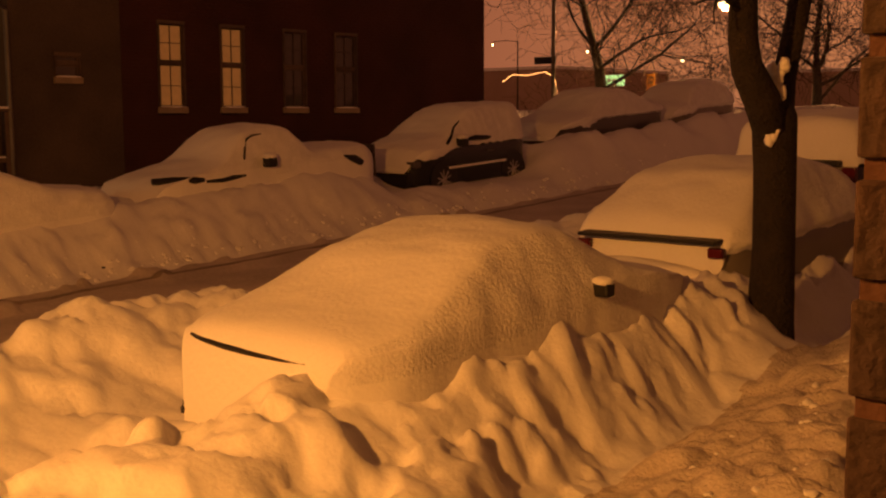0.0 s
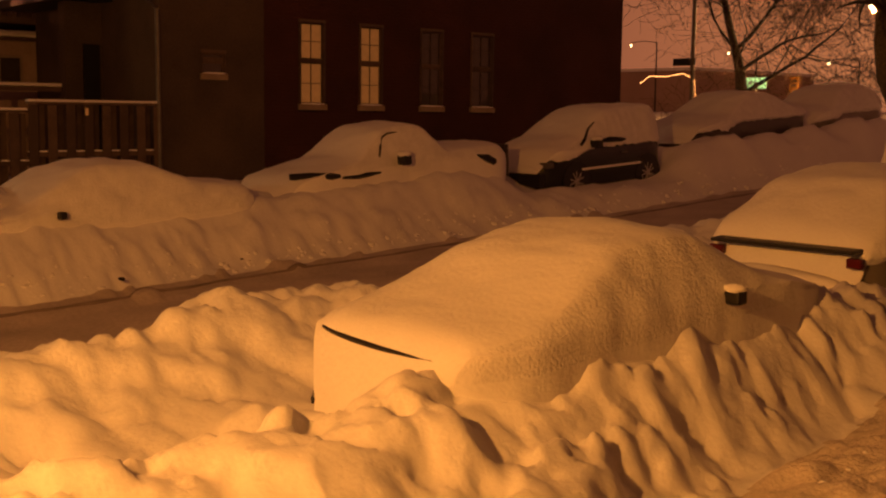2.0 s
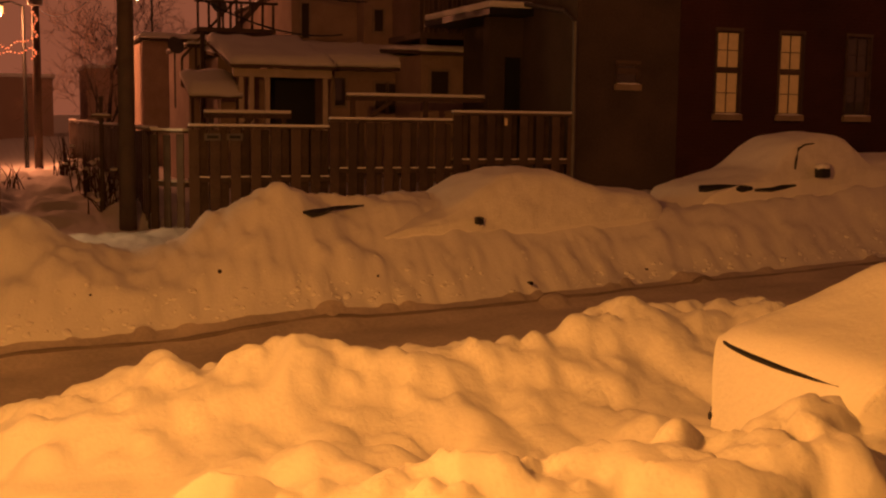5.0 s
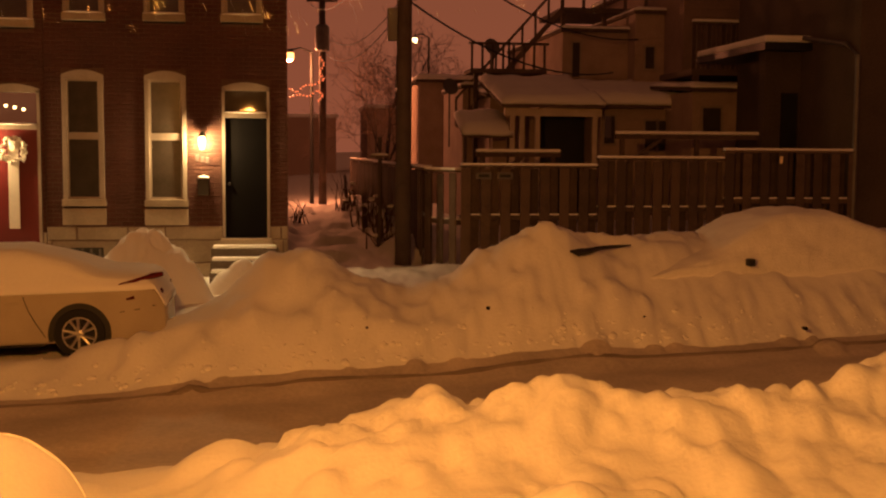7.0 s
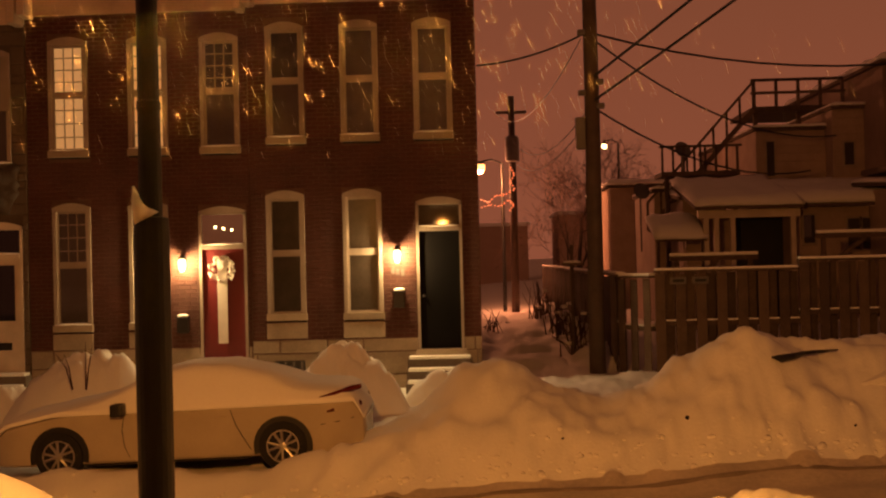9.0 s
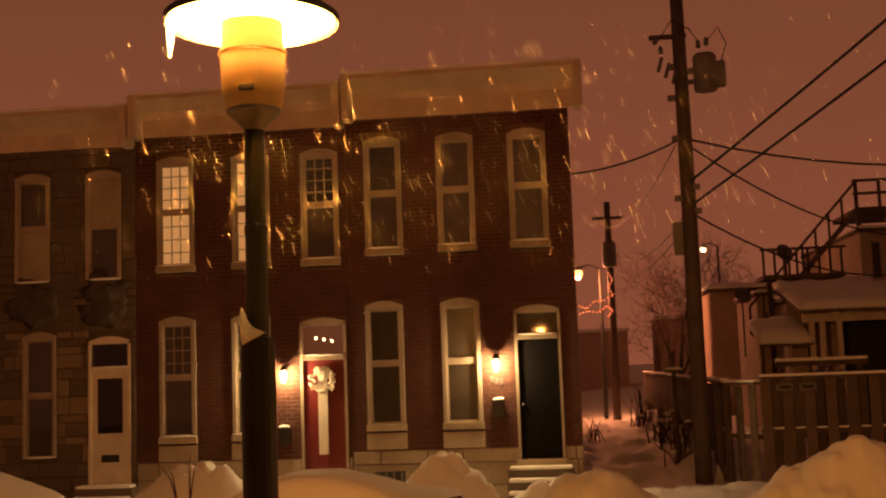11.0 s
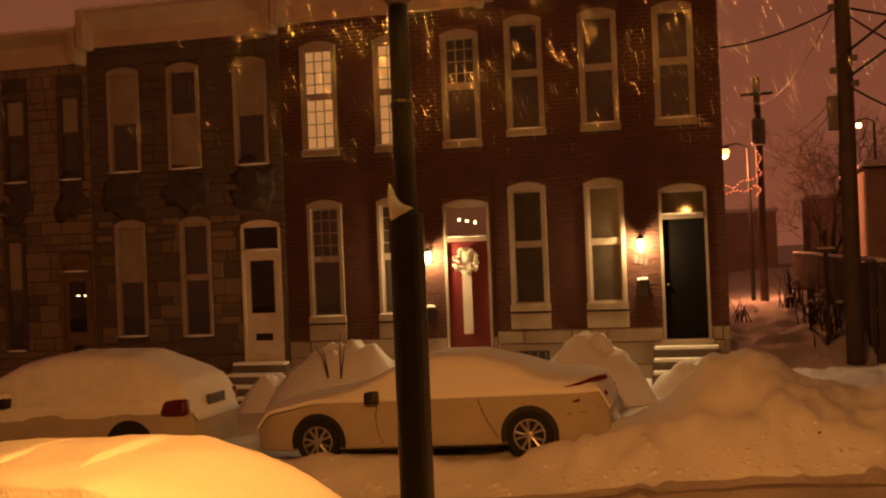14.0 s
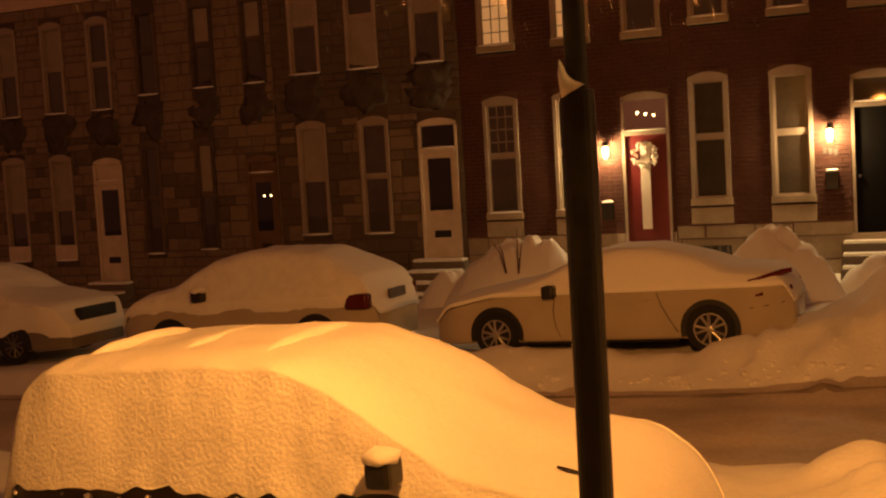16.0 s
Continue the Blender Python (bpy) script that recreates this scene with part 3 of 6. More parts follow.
# corner house of red brick
H1 = [(-3.56, -2.86, 4.66, 6.86), (-2.19, -1.49, 4.67, 6.86), (-0.85, -0.14, 4.68, 6.86), (-3.61, -2.90, 1.42, 3.76), (-2.20, -1.48, 1.41, 3.76), (-0.86, -0.02, 0.88, 3.58)]
house1 = rowhouse("brick_rowhouse", "corner red brick rowhouse with black door and arched windows", -3.90, 0.30, 0.0, 7.28, 8.06, MORTAR, H1)
for k, (a, b, c, d) in enumerate(H1[:5]):
    sash_window(a, b, c, d + 0.09, house1, snow=k < 3, fill=NET if k > 2 else GLASS, upper=NET if k == 0 else None)
black = door_set(-0.86, -0.02, 0.88, 3.67, 3.08, house1, BLACKPAINT, GLASS)
part("sill", box(B(), -0.90, 0.02, FRONT - 0.10, FRONT + 0.02, 0.74, 0.872, 0.01), LIMESTONE, black)
part("knob", blob(B(), (-0.74, FRONT + 0.0, 1.85), (0.03, 0.03, 0.03), 1, 0), GREYMETAL, black)
stoop(-1.05, 0.12, 0.72, house1, 4)

# its neighbour with the red door
H2 = [(-7.60, -6.87, 4.52, 6.70), (-6.12, -5.39, 4.52, 6.70), (-4.78, -4.06, 4.52, 6.70), (-7.57, -6.86, 1.30, 3.63), (-6.16, -5.42, 1.31, 3.63), (-4.86, -3.98, 0.76, 3.50)]
house2 = rowhouse("brick_rowhouse", "red brick rowhouse with red door and lit upstairs windows", -8.02, -3.905, -0.1, 7.18, 7.92, MORTAR, H2)
for k, (a, b, c, d) in enumerate(H2[:5]):
    lit = k in (0, 1)
    sash_window(a, b, c, d + 0.09, house2, fill=LITGLASS if lit else GLASS, grid=(3, 4, k < 2) if k != 2 else (3, 4, False), upper=NET if k == 2 else None)
red = door_set(-4.86, -3.98, 0.76, 3.59, 2.84, house2, REDPAINT, HALL)
for k in range(3):
    part("hall_bulb", blob(B(), (-4.56 + 0.15 * k, FRONT + 0.042, 3.20 - 0.03 * k), (0.025, 0.008, 0.025), k, 0.1), BULB, red)
# one small glowing dot in the black door's transom
part("hall_bulb", blob(B(), (-0.60, FRONT + 0.042, 3.55), (0.014, 0.006, 0.018), 1, 0.1), BULB, black)
stoop(-5.05, -3.80, 0.60, house2, 4)
wall_lantern(-5.14, 2.53)
wall_lantern(-1.20, 2.60)
number_bars(-1.20, 2.32)
mailbox(-1.19, 1.95, BLACK)
mailbox(-5.17, 1.57, BLACK)
wreath = thing("door_wreath", "pale wreath with a long white ribbon hanging on the red door", "wreath", (-4.44, FRONT - 0.0, 2.42))
wr = random.Random(3)
for k in range(44):
    a = k * math.tau / 44
    q = 0.19 + wr.uniform(-0.05, 0.06)
    part("sprig", blob(B(), (q * math.cos(a), -0.03 - wr.uniform(0, 0.03), q * math.sin(a)), (wr.uniform(0.02, 0.05), 0.03, wr.uniform(0.02, 0.05)), k, 0.9, 1), RIBBON, wreath)
part("bow", blob(B(), (0.02, -0.05, 0.10), (0.10, 0.03, 0.12), 2, 0.6, 2), RIBBON, wreath)
part("ribbon", box(B(), -0.09, 0.09, -0.035, -0.02, -1.36, 0.22, 0.004), RIBBON, wreath)

# stone-faced houses further down
STONES = [
    (-12.19, -8.03, 7.04, 7.74, [(-11.77, -11.06, 4.48, 6.52), (-10.45, -9.74, 4.48, 6.52), (-9.02, -8.31, 4.48, 6.52), (-11.71, -11.03, 1.16, 3.44), (-10.28, -9.61, 1.14, 3.44)], (-8.97, -8.14, 0.60, 3.40, 2.76), WHITEPAINT),
    (-16.20, -12.20, 6.75, 7.40, [(-15.65, -15.08, 4.36, 6.20), (-14.20, -13.62, 4.40, 6.20), (-12.92, -12.36, 4.40, 6.20), (-15.70, -15.20, 0.86, 3.28), (-14.28, -13.78, 0.92, 3.28)], (-12.98, -12.26, 0.45, 2.9, 2.48), OCHRE),
    (-20.40, -16.21, 6.55, 7.20, [(-19.60, -18.98, 4.12, 6.12), (-18.26, -17.64, 4.12, 6.12), (-16.96, -16.34, 4.12, 6.12), (-19.66, -19.0, 0.76, 3.12), (-18.27, -17.64, 0.76, 3.12)], (-17.04, -16.24, 0.25, 3.06, 2.50), WHITEPAINT),
    (-24.50, -20.41, 6.40, 7.05, [(-23.9, -23.2, 4.0, 6.0), (-22.5, -21.8, 4.0, 6.0), (-21.3, -20.7, 4.0, 6.0), (-23.9, -23.2, 0.6, 3.0), (-22.5, -21.8, 0.6, 3.0)], (-21.4, -20.6, 0.1, 2.9, 2.3), TRIM),
]
for n, (a, b, bt, tp, wins, door, panel) in enumerate(STONES):
    h = rowhouse("stone_rowhouse", "dark stone-faced rowhouse with tall dim windows", a, b, -0.3, bt, tp, STUCCO, wins + [(door[0], door[1], door[2], door[3] - 0.09)])
    for k, (p, q, r0, r1) in enumerate(wins):
        sash_window(p, q, r0, r1 + 0.09, h, trim=TRIM if n != 1 else WOOD, sill=False, upper=BLIND if (k + n) % 3 != 1 else None, lower=BLIND if (n == 0 and k == 1) else None, frame_w=0.07)
        if r0 > 3:
            part("soot_stain", blob(B(), ((p + q) / 2, FRONT - 0.022, r0 - 0.42), ((q - p) / 2 + 0.08, 0.022, 0.42), k + 5 * n, 0.8, 3), SOOT, h, smooth=True)
    d = door_set(*door, h, panel, DARKGLASS if n == 0 else panel, casing=panel)
    dx0, dx1, dz0, dz1, bar = door
    part("door_pane", box(B(), dx0 + 0.17, dx1 - 0.17, FRONT + 0.010, FRONT + 0.018, bar - 1.20, bar - 0.17, 0.003), DARKGLASS, d)
    part("letter_plate", box(B(), dx0 + 0.24, dx1 - 0.24, FRONT + 0.008, FRONT + 0.018, dz0 + 0.42, dz0 + 0.56, 0.003), BLACK, d)
    if n == 1:
        # two glowing dots stand in for lamp reflections in this pane
        for x in (-12.60, -12.44):
            part("hall_bulb", blob(B(), (x, FRONT + 0.006, 2.02), (0.022, 0.006, 0.018), 1, 0.2), BULB, d)
    stoop(dx0 - 0.15, dx1 + 0.15, dz0 - 0.03, h, 4)

# brick building up the street, beyond the fence
B_WINS = [(14.48, 15.18, 2.40, 4.38), (16.11, 16.80, 2.40, 4.38), (17.92, 18.65, 2.40, 4.38), (19.55, 20.33, 2.40, 4.38)]
side = thing("brick_building", "long dark brick side of a corner building with four windows", "building")
part("wall", holed(B(), 13.62, 25.3, FRONT, FRONT + 0.35, -0.5, 8.5, [(a, b, c, d - 0.09) for a, b, c, d in B_WINS]), DARKBRICK, side)
part("end_wall", box(B(), 24.95, 25.3, FRONT + 0.352, FRONT + 12, -0.5, 8.5), DARKBRICK, side)
part("end_wall", box(B(), 13.62, 13.97, FRONT + 0.352, FRONT + 12, -0.5, 8.5), DARKBRICK, side)
part("roof", box(B(), 13.62, 25.3, FRONT, FRONT + 12, 8.504, 8.7), SNOW, side)
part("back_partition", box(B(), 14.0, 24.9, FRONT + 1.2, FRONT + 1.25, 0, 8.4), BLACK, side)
for k, (a, b, c, d) in enumerate(B_WINS):
    sash_window(a, b, c, d, side, fill=LITDIM if k < 2 else GLASS, grid=(2, 2, True), frame_w=0.05, trim=WOOD, arched=False)

rear = thing("stucco_house", "stained stucco rear wing of a house with a downpipe", "house")
part("wall", holed(B(), 11.2, 13.61, FRONT, FRONT + 0.3, -0.5, 7.5, [(12.1, 12.68, 3.06, 3.62)]), STUCCO, rear)
w = sash_window(12.1, 12.68, 2.98, 3.62, rear, arched=False, trim=WOOD, frame_w=0.04)
part("side_wall", box(B(), 11.2, 11.5, FRONT + 0.302, FRONT + 6, -0.5, 7.5), STUCCO, rear)
part("roof", box(B(), 11.2, 13.61, FRONT, FRONT + 6, 7.504, 7.7), SNOW, rear)
part("wing_wall", holed(B(), 10.37, 11.19, FRONT + 2.5, FRONT + 2.8, -0.3, 4.615, [(11.3, 11.32, 1, 2)]), STUCCO, rear)
part("wing_door", box(B(), 10.75, 11.1, FRONT + 2.44, FRONT + 2.49, 1.4, 3.75), BLACK, rear)
part("wing_roof", box(B(), 10.15, 11.19, FRONT + 2.0, FRONT + 6, 4.62, 4.77), BLACK, rear)
part("snow_cap", box(B(), 10.15, 11.18, FRONT + 2.0, FRONT + 6, 4.772, 4.92, 0.05), SNOW, rear)
bm = B()
tube(bm, [(10.95, FRONT + 1.9, 4.85), (11.10, FRONT + 0.4, 4.6), (11.12, FRONT - 0.06, 4.35), (11.13, FRONT - 0.06, 1.0)], 0.05, 8)
part("downpipe", bm, GREYMETAL, rear)

# board fence
def fence_run(pts, tops, base, label, rag=0.02):
    f = thing("board_fence", label, "fence")
    rr = random.Random(7)
    for (p, q), top in zip(zip(pts, pts[1:]), tops):
        p, q = Vector(p), Vector(q)
        d = (q - p)
        n = max(1, int(d.length / 0.175))
        u = d.normalized()
        ang = math.atan2(u.y, u.x)
        me = None
        for k in range(n):
            bm = B()
            back = 0.075 if k % 2 else -0.075
            box(bm, 0.0, d.length / n, back - 0.011, back + 0.011, base, top - 0.03 - rr.uniform(0, rag))
            ob = part("board", bm, WOOD, f)
            c = p + u * (d.length * k / n)
            ob.location, ob.rotation_euler = (c.x, c.y, 0), (0, 0, ang)
        for zz in (top - 0.95, base + 0.35):
            ob = part("rail", box(B(), 0, d.length, -0.058, 0.058, zz - 0.045, zz + 0.045), WOOD, f)
            ob.location, ob.rotation_euler = (p.x, p.y, 0), (0, 0, ang)
            sn = part("snow_cap", box(B(), 0.01, d.length - 0.01, -0.056, 0.03, zz + 0.046, zz + 0.072), SNOW, ob)
        ob = part("cap_rail", box(B(), 0, d.length, -0.10, 0.10, top - 0.025, top + 0.01), WOOD, f)
        ob.location, ob.rotation_euler = (p.x, p.y, 0), (0, 0, ang)
        part("snow_cap", box(B(), 0.01, d.length - 0.01, -0.085, 0.085, top + 0.012, top + 0.06, 0.02), SNOW, ob)
    return f


fence_run([(3.45, 20.8), (6.05, 20.8), (8.52, 20.8), (11.18, 20.8)], [2.19, 2.34, 2.50], 0.0, "weathered board fence stepping uphill with snow on its rail")
fence_run([(2.95, 46.0), (2.95, 34.0), (2.95, 21.6), (3.43, 20.8)], [2.15, 2.13, 2.10], -0.3, "weathered board fence along the alley with snow on its rail", 0.10)


# ---- cars ----
def shell(prof, half, base, belt, inset, grow=0.0, lift=0.0, low=None, rough=0.0, seed=0, n=60, round_end=0.25, ragged=0.0, edge=0, nose_low=None, round_nose=None):
    """A closed car-shaped skin: prof gives (x, height); the sides rise to belt and lean in above it."""
    px, pz = np.array(prof).T
    length = px[-1] - px[0]
    u = np.linspace(0, 1, n)
    u = 0.5 - 0.5 * np.cos(np.pi * u) * (0.35 + 0.65 * np.abs(np.cos(np.pi * u)))
    u = np.sort(np.clip((u - u.min()) / (u.max() - u.min()), 0, 1))
    xs = px[0] - grow + (length + 2 * grow) * u
    fine = np.linspace(px[0] - 0.3, px[-1] + 0.3, 400)
    fz = np.interp(fine, px, pz)
    ker = np.exp(-np.linspace(-2, 2, 25) ** 2)
    fz = np.convolve(np.pad(fz, 12, mode="edge"), ker / ker.sum(), mode="valid")
    top = np.interp(xs, fine, fz) + lift
    roof = pz.max() + lift
    z0 = base if low is None else low
    bm = B()
    rings = []
    for x, t in zip(xs, top):
        e = min(x - xs[0], xs[-1] - x)
        curl = round_end if round_nose is None or x < (xs[0] + xs[-1]) / 2 else round_nose
        w = (half + grow) * (1 - curl * max(0, 1 - e / (0.55 if curl < 0.4 else 0.75)) ** 2.2)
        foot = z0 + ragged * (noise.noise(Vector((x * 2.1, seed, 0))) + 0.7 * noise.noise(Vector((x * 9.0, seed, 4))))
        if nose_low is not None:
            foot += (nose_low - z0) * float(smooth(0.64, 0.80, (x - px[0]) / length))
        foot = min(foot, t - 0.12)
        b = max(min(belt + lift * 0.5, t - 0.06), foot + 0.02)
        up = max(0.0, (t - b) / (roof - belt))
        yr = w * (1 - inset * min(1, up) - 0.03)
        level = min(foot, b - 0.02) if not ragged else min(foot + 0.5 * (b - foot), b - 0.02)
        pts = [(w * 0.95, foot), (w, level), (w, b - 0.01), ((w + yr) / 2 + 0.01, (b + t - 0.1) / 2 if up > 0.2 else b), (yr, t - 0.06), (yr * 0.72, t - 0.008), (yr * 0.35, t)]
        pts = pts + [(0, t + 0.006)] + [(-y, z) for y, z in pts[::-1]]
        if edge:
            pts.insert(4, (yr + 0.012, t - 0.10))
            pts.insert(-4, (-yr - 0.012, t - 0.10))
        for _ in range(2):
            q = [pts[0]]
            for a, c in zip(pts, pts[1:]):
                q += [(a[0] * 0.75 + c[0] * 0.25, a[1] * 0.75 + c[1] * 0.25), (a[0] * 0.25 + c[0] * 0.75, a[1] * 0.25 + c[1] * 0.75)]
            pts = q + [pts[-1]]
        ring = []
        for y, z in pts:
            if rough:
                k = noise.fractal(Vector((x * 2.2, y * 2.2, z * 2.2 + seed)), 1.0, 2.0, 3) * rough
                d = Vector((0, y, (z - 0.6) * 1.2)).normalized()
                y, z = y + d.y * k, z + d.z * k
            ring.append(bm.verts.new((x, y, max(z, foot))))
        rings.append(ring)
    for r0, r1 in zip(rings, rings[1:]):
        for k in range(len(r0) - 1):
            bm.faces.new((r0[k], r0[k + 1], r1[k + 1], r1[k]))
    bm.faces.new(rings[0][::-1])
    bm.faces.new(rings[-1])
    bmesh.ops.recalc_face_normals(bm, faces=bm.faces)
    return bm


def plaster(ob, z_from):
    """Wind-packed rough snow on the upright flanks of a cover."""
    ob.data.materials.append(SNOW_ROUGH)
    for p in ob.data.polygons:
        if abs(p.normal.y) > 0.60 and p.center.z > z_from:
            p.material_index = 1
    return ob


def wheel(car, x, y, r=0.31, rim=GREYMETAL):
    s = -1 if y < 0 else 1
    w = new("wheel")
    w.parent, w.location = car, (x, y, r)
    w.rotation_euler = (radians(90), 0, 0)
    t = part("tyre", turned(B(), [(r * 0.62, -0.10), (r * 0.95, -0.10), (r, -0.05), (r, 0.05), (r * 0.95, 0.10), (r * 0.62, 0.10)], 28), RUBBER, w, smooth=False)
    bm = B()
    for k in range(5):
        for off in (-0.13, 0.13):
            a = k * math.tau / 5 + off
            tube(bm, [(0.03 * math.cos(a), 0.03 * math.sin(a), -s * 0.095), (r * 0.62 * math.cos(a + off), r * 0.62 * math.sin(a + off), -s * 0.098)], 0.019, 5)
    turned(bm, [(r * 0.66, -s * 0.09), (r * 0.66, -s * 0.105), (r * 0.6, -s * 0.105), (r * 0.6, -s * 0.09)], 24)
    turned(bm, [(0.055, -s * 0.085), (0.05, -s * 0.11), (0.02, -s * 0.115)], 12)
    part("rim", bm, rim, w)
    return w


def arch_lip(car, x, y, r=0.37):
    bm = B()
    s = -1 if y < 0 else 1
    pts = [(x + r * math.cos(a), y + s * 0.006, 0.31 + r * math.sin(a)) for a in np.linspace(-0.25, math.pi + 0.25, 18)]
    n = len(pts)
    inner = [bm.verts.new((p[0] * 0.999, p[1], p[2])) for p in pts]
    outer = [bm.verts.new((x, y + s * 0.006, 0.31)) for _ in (0,)]
    for a, b in zip(inner, inner[1:]):
        bm.faces.new((outer[0], a, b))
    ext = bmesh.ops.extrude_face_region(bm, geom=list(bm.faces))["geom"]
    for v in (g for g in ext if isinstance(g, bmesh.types.BMVert)):
        v.co.y -= s * 0.03
    part("wheel_well", bm, BLACK, car)


def mirror(car, x, y, z, mat=BLACK, snow=True, size=1.0):
    q = math.copysign(0.2 * size, y)
    m = part("mirror", box(B(), x - 0.07 * size, x + 0.09 * size, min(y, y + q), max(y, y + q), z - 0.08 * size, z + 0.08 * size, 0.035 * size), mat, car)
    if snow:
        part("snow_cap", blob(B(), (x, y + q / 2, z + 0.09 * size), (0.11 * size, 0.13 * size, 0.055 * size), 5, 0.3), SNOW, m, smooth=True)
    return m


def place(car, x, y, z, turn=0.0, pitch=None):
    s = 0.06 if x > 0 else 0.03
    p = math.atan(s) if pitch is None else pitch
    car.rotation_euler = Euler((0, -p if abs(turn) < 90 else p, radians(turn)))
    car.location = (x, y, z)
    return car


SEDAN = [(0, 0.62), (0.04, 0.93), (0.15, 1.03), (0.75, 1.09), (1.15, 1.24), (1.65, 1.42), (2.1, 1.46), (2.5, 1.43), (2.9, 1.25), (3.35, 1.0), (3.9, 0.90), (4.35, 0.78), (4.5, 0.5)]
COUPE = [(0, 0.55), (0.05, 0.85), (0.2, 0.93), (0.75, 0.97), (1.2, 1.15), (1.7, 1.28), (2.2, 1.30), (2.6, 1.22), (3.3, 0.93), (3.9, 0.84), (4.5, 0.72), (4.7, 0.5)]
PICKUP = [(0, 0.75), (0.05, 1.02), (0.2, 1.06), (1.45, 1.06), (1.62, 1.25), (1.85, 1.46), (2.2, 1.50), (2.7, 1.46), (3.35, 1.02), (3.6, 0.97), (4.4, 0.80), (4.6, 0.6), (4.65, 0.5)]
HATCH = [(0, 0.55), (0.04, 0.80), (0.12, 1.00), (0.2, 1.06), (0.55, 1.25), (0.85, 1.40), (1.3, 1.46), (2.0, 1.45), (2.5, 1.35), (3.1, 1.0), (3.6, 0.9), (3.9, 0.7), (4.0, 0.5)]
SUV = [(0, 0.7), (0.06, 1.2), (0.15, 1.58), (0.3, 1.66), (1.2, 1.70), (2.0, 1.66), (2.3, 1.55), (3.0, 1.12), (3.35, 1.05), (3.7, 0.97), (3.95, 0.84), (4.1, 0.62), (4.16, 0.3)]

# snow-buried sedan at the near kerb
car = thing("sedan_car", "parked sedan wholly buried in thick smooth snow", "car", group="cars parked along the near kerb")
BURIED = [(-0.14, 0.2), (-0.09, 0.55), (-0.03, 0.86), (0.10, 0.97), (0.45, 1.03), (0.8, 1.11), (1.2, 1.26), (1.55, 1.355), (1.95, 1.385), (2.3, 1.35), (2.7, 1.13), (3.1, 0.95), (3.6, 0.84), (3.9, 0.7), (3.98, 0.4)]
part("body", shell(BURIED, 0.84, 0.2, 0.93, 0.24, round_end=0.45), GREYCAR, car, smooth=True)
cover = shell(BURIED, 0.84, 0.2, 0.93, 0.26, grow=0.06, lift=0.10, low=0.15, rough=0.025, seed=3, n=150, round_end=0.45)
skin = BVHTree.FromBMesh(cover)
plaster(part("snow_cover", cover, SNOW, car, smooth=True), 0.86)
for y in (-0.55, 0.55):
    wheel(car, 0.75, y), wheel(car, 3.05, y)
mirror(car, 2.38, -0.86, 0.98, size=0.66)
gap = []
for k in range(17):
    u = k / 16
    y, z = 0.64 - 1.12 * u, 0.955 - 0.035 * u - 0.05 * u * (1 - u)
    at = skin.ray_cast(Vector((-2, y, z)), Vector((1, 0, 0)))[0]
    gap.append(at + Vector((0.004, 0, 0)))
part("boot_gap", tube(B(), gap, [0.005 + 0.015 * math.sin(math.pi * min(1, 0.15 + 0.9 * k / 16)) for k in range(17)], 6), BLACK, car)
at = skin.ray_cast(Vector((-2, 0.60, 0.50)), Vector((1, 0, 0)))[0]
part("tail_lamp", blob(B(), (at.x + 0.03, 0.60, 0.50), (0.05, 0.045, 0.05), 1, 0.5), BLACK, car)
place(car, 4.60, 5.55, float(grade(4.6)) + 0.05)


def cover_skin(c, name="snow_cover"):
    """A skin of a car as a surface to lay details on."""
    me = next(o for o in c.children if o.name.startswith(name)).data
    return BVHTree.FromPolygons([v.co for v in me.vertices], [tuple(p.vertices) for p in me.polygons])


def side_line(skin, pts, radii, side=1):
    """A thin dark bead along the flank through (x, z) pairs."""
    line = []
    for x, z in pts:
        hit = skin.ray_cast(Vector((x, 3 * side, z)), Vector((0, -side, 0)))[0]
        line.append(hit if hit else Vector((x, 0.62 * side, z)))
    return tube(B(), line, radii, 7)


def snowed_car(name, label, prof, half, belt, paint_mat, at, turn, wheels=(0.85, 3.5), low=0.75, lift=0.10, rough=0.03, seed=1, group="", inset=0.24, base=0.2, grow=0.03, round_end=0.25, ragged=0.03, edge=0, rim=GREYMETAL, nose_low=None, round_nose=None):
    c = thing(name, label, "car", group=group)
    part("body", shell(prof, half, base, belt, inset, round_end=round_end, round_nose=round_nose), paint_mat, c, smooth=True)
    part("snow_cover", shell(prof, half, base, belt, inset, grow=grow, lift=lift, low=low, rough=rough, seed=seed, n=110, round_end=round_end, ragged=ragged, edge=edge, nose_low=nose_low, round_nose=round_nose), SNOW, c, smooth=True)
    plaster(c.children[-1], 0.9)
    for y in (-half + 0.10, half - 0.10):
        for x in wheels:
            wheel(c, x, y, 0.31, rim)
            arch_lip(c, x, math.copysign(half, y))
    return place(c, *at, turn)


FARROW, NEARROW = "cars parked along the far kerb", "cars parked along the near kerb"

# wagon in front of the lamp post, plastered with snow
suv = snowed_car("estate_car", "parked family car plastered with snow, ridges over its roof bars", SUV, 0.88, 1.0, DARKCAR, (-4.95, 6.05, float(grade(-4.95)) + 0.04), 0, (0.8, 3.3), low=1.06, lift=0.12, rough=0.03, seed=9, group=NEARROW, grow=0.05, inset=0.15, round_end=0.10, ragged=0.07, edge=1, nose_low=0.45, round_nose=0.5)
mirror(suv, 2.68, -0.93, 1.235, size=0.9)
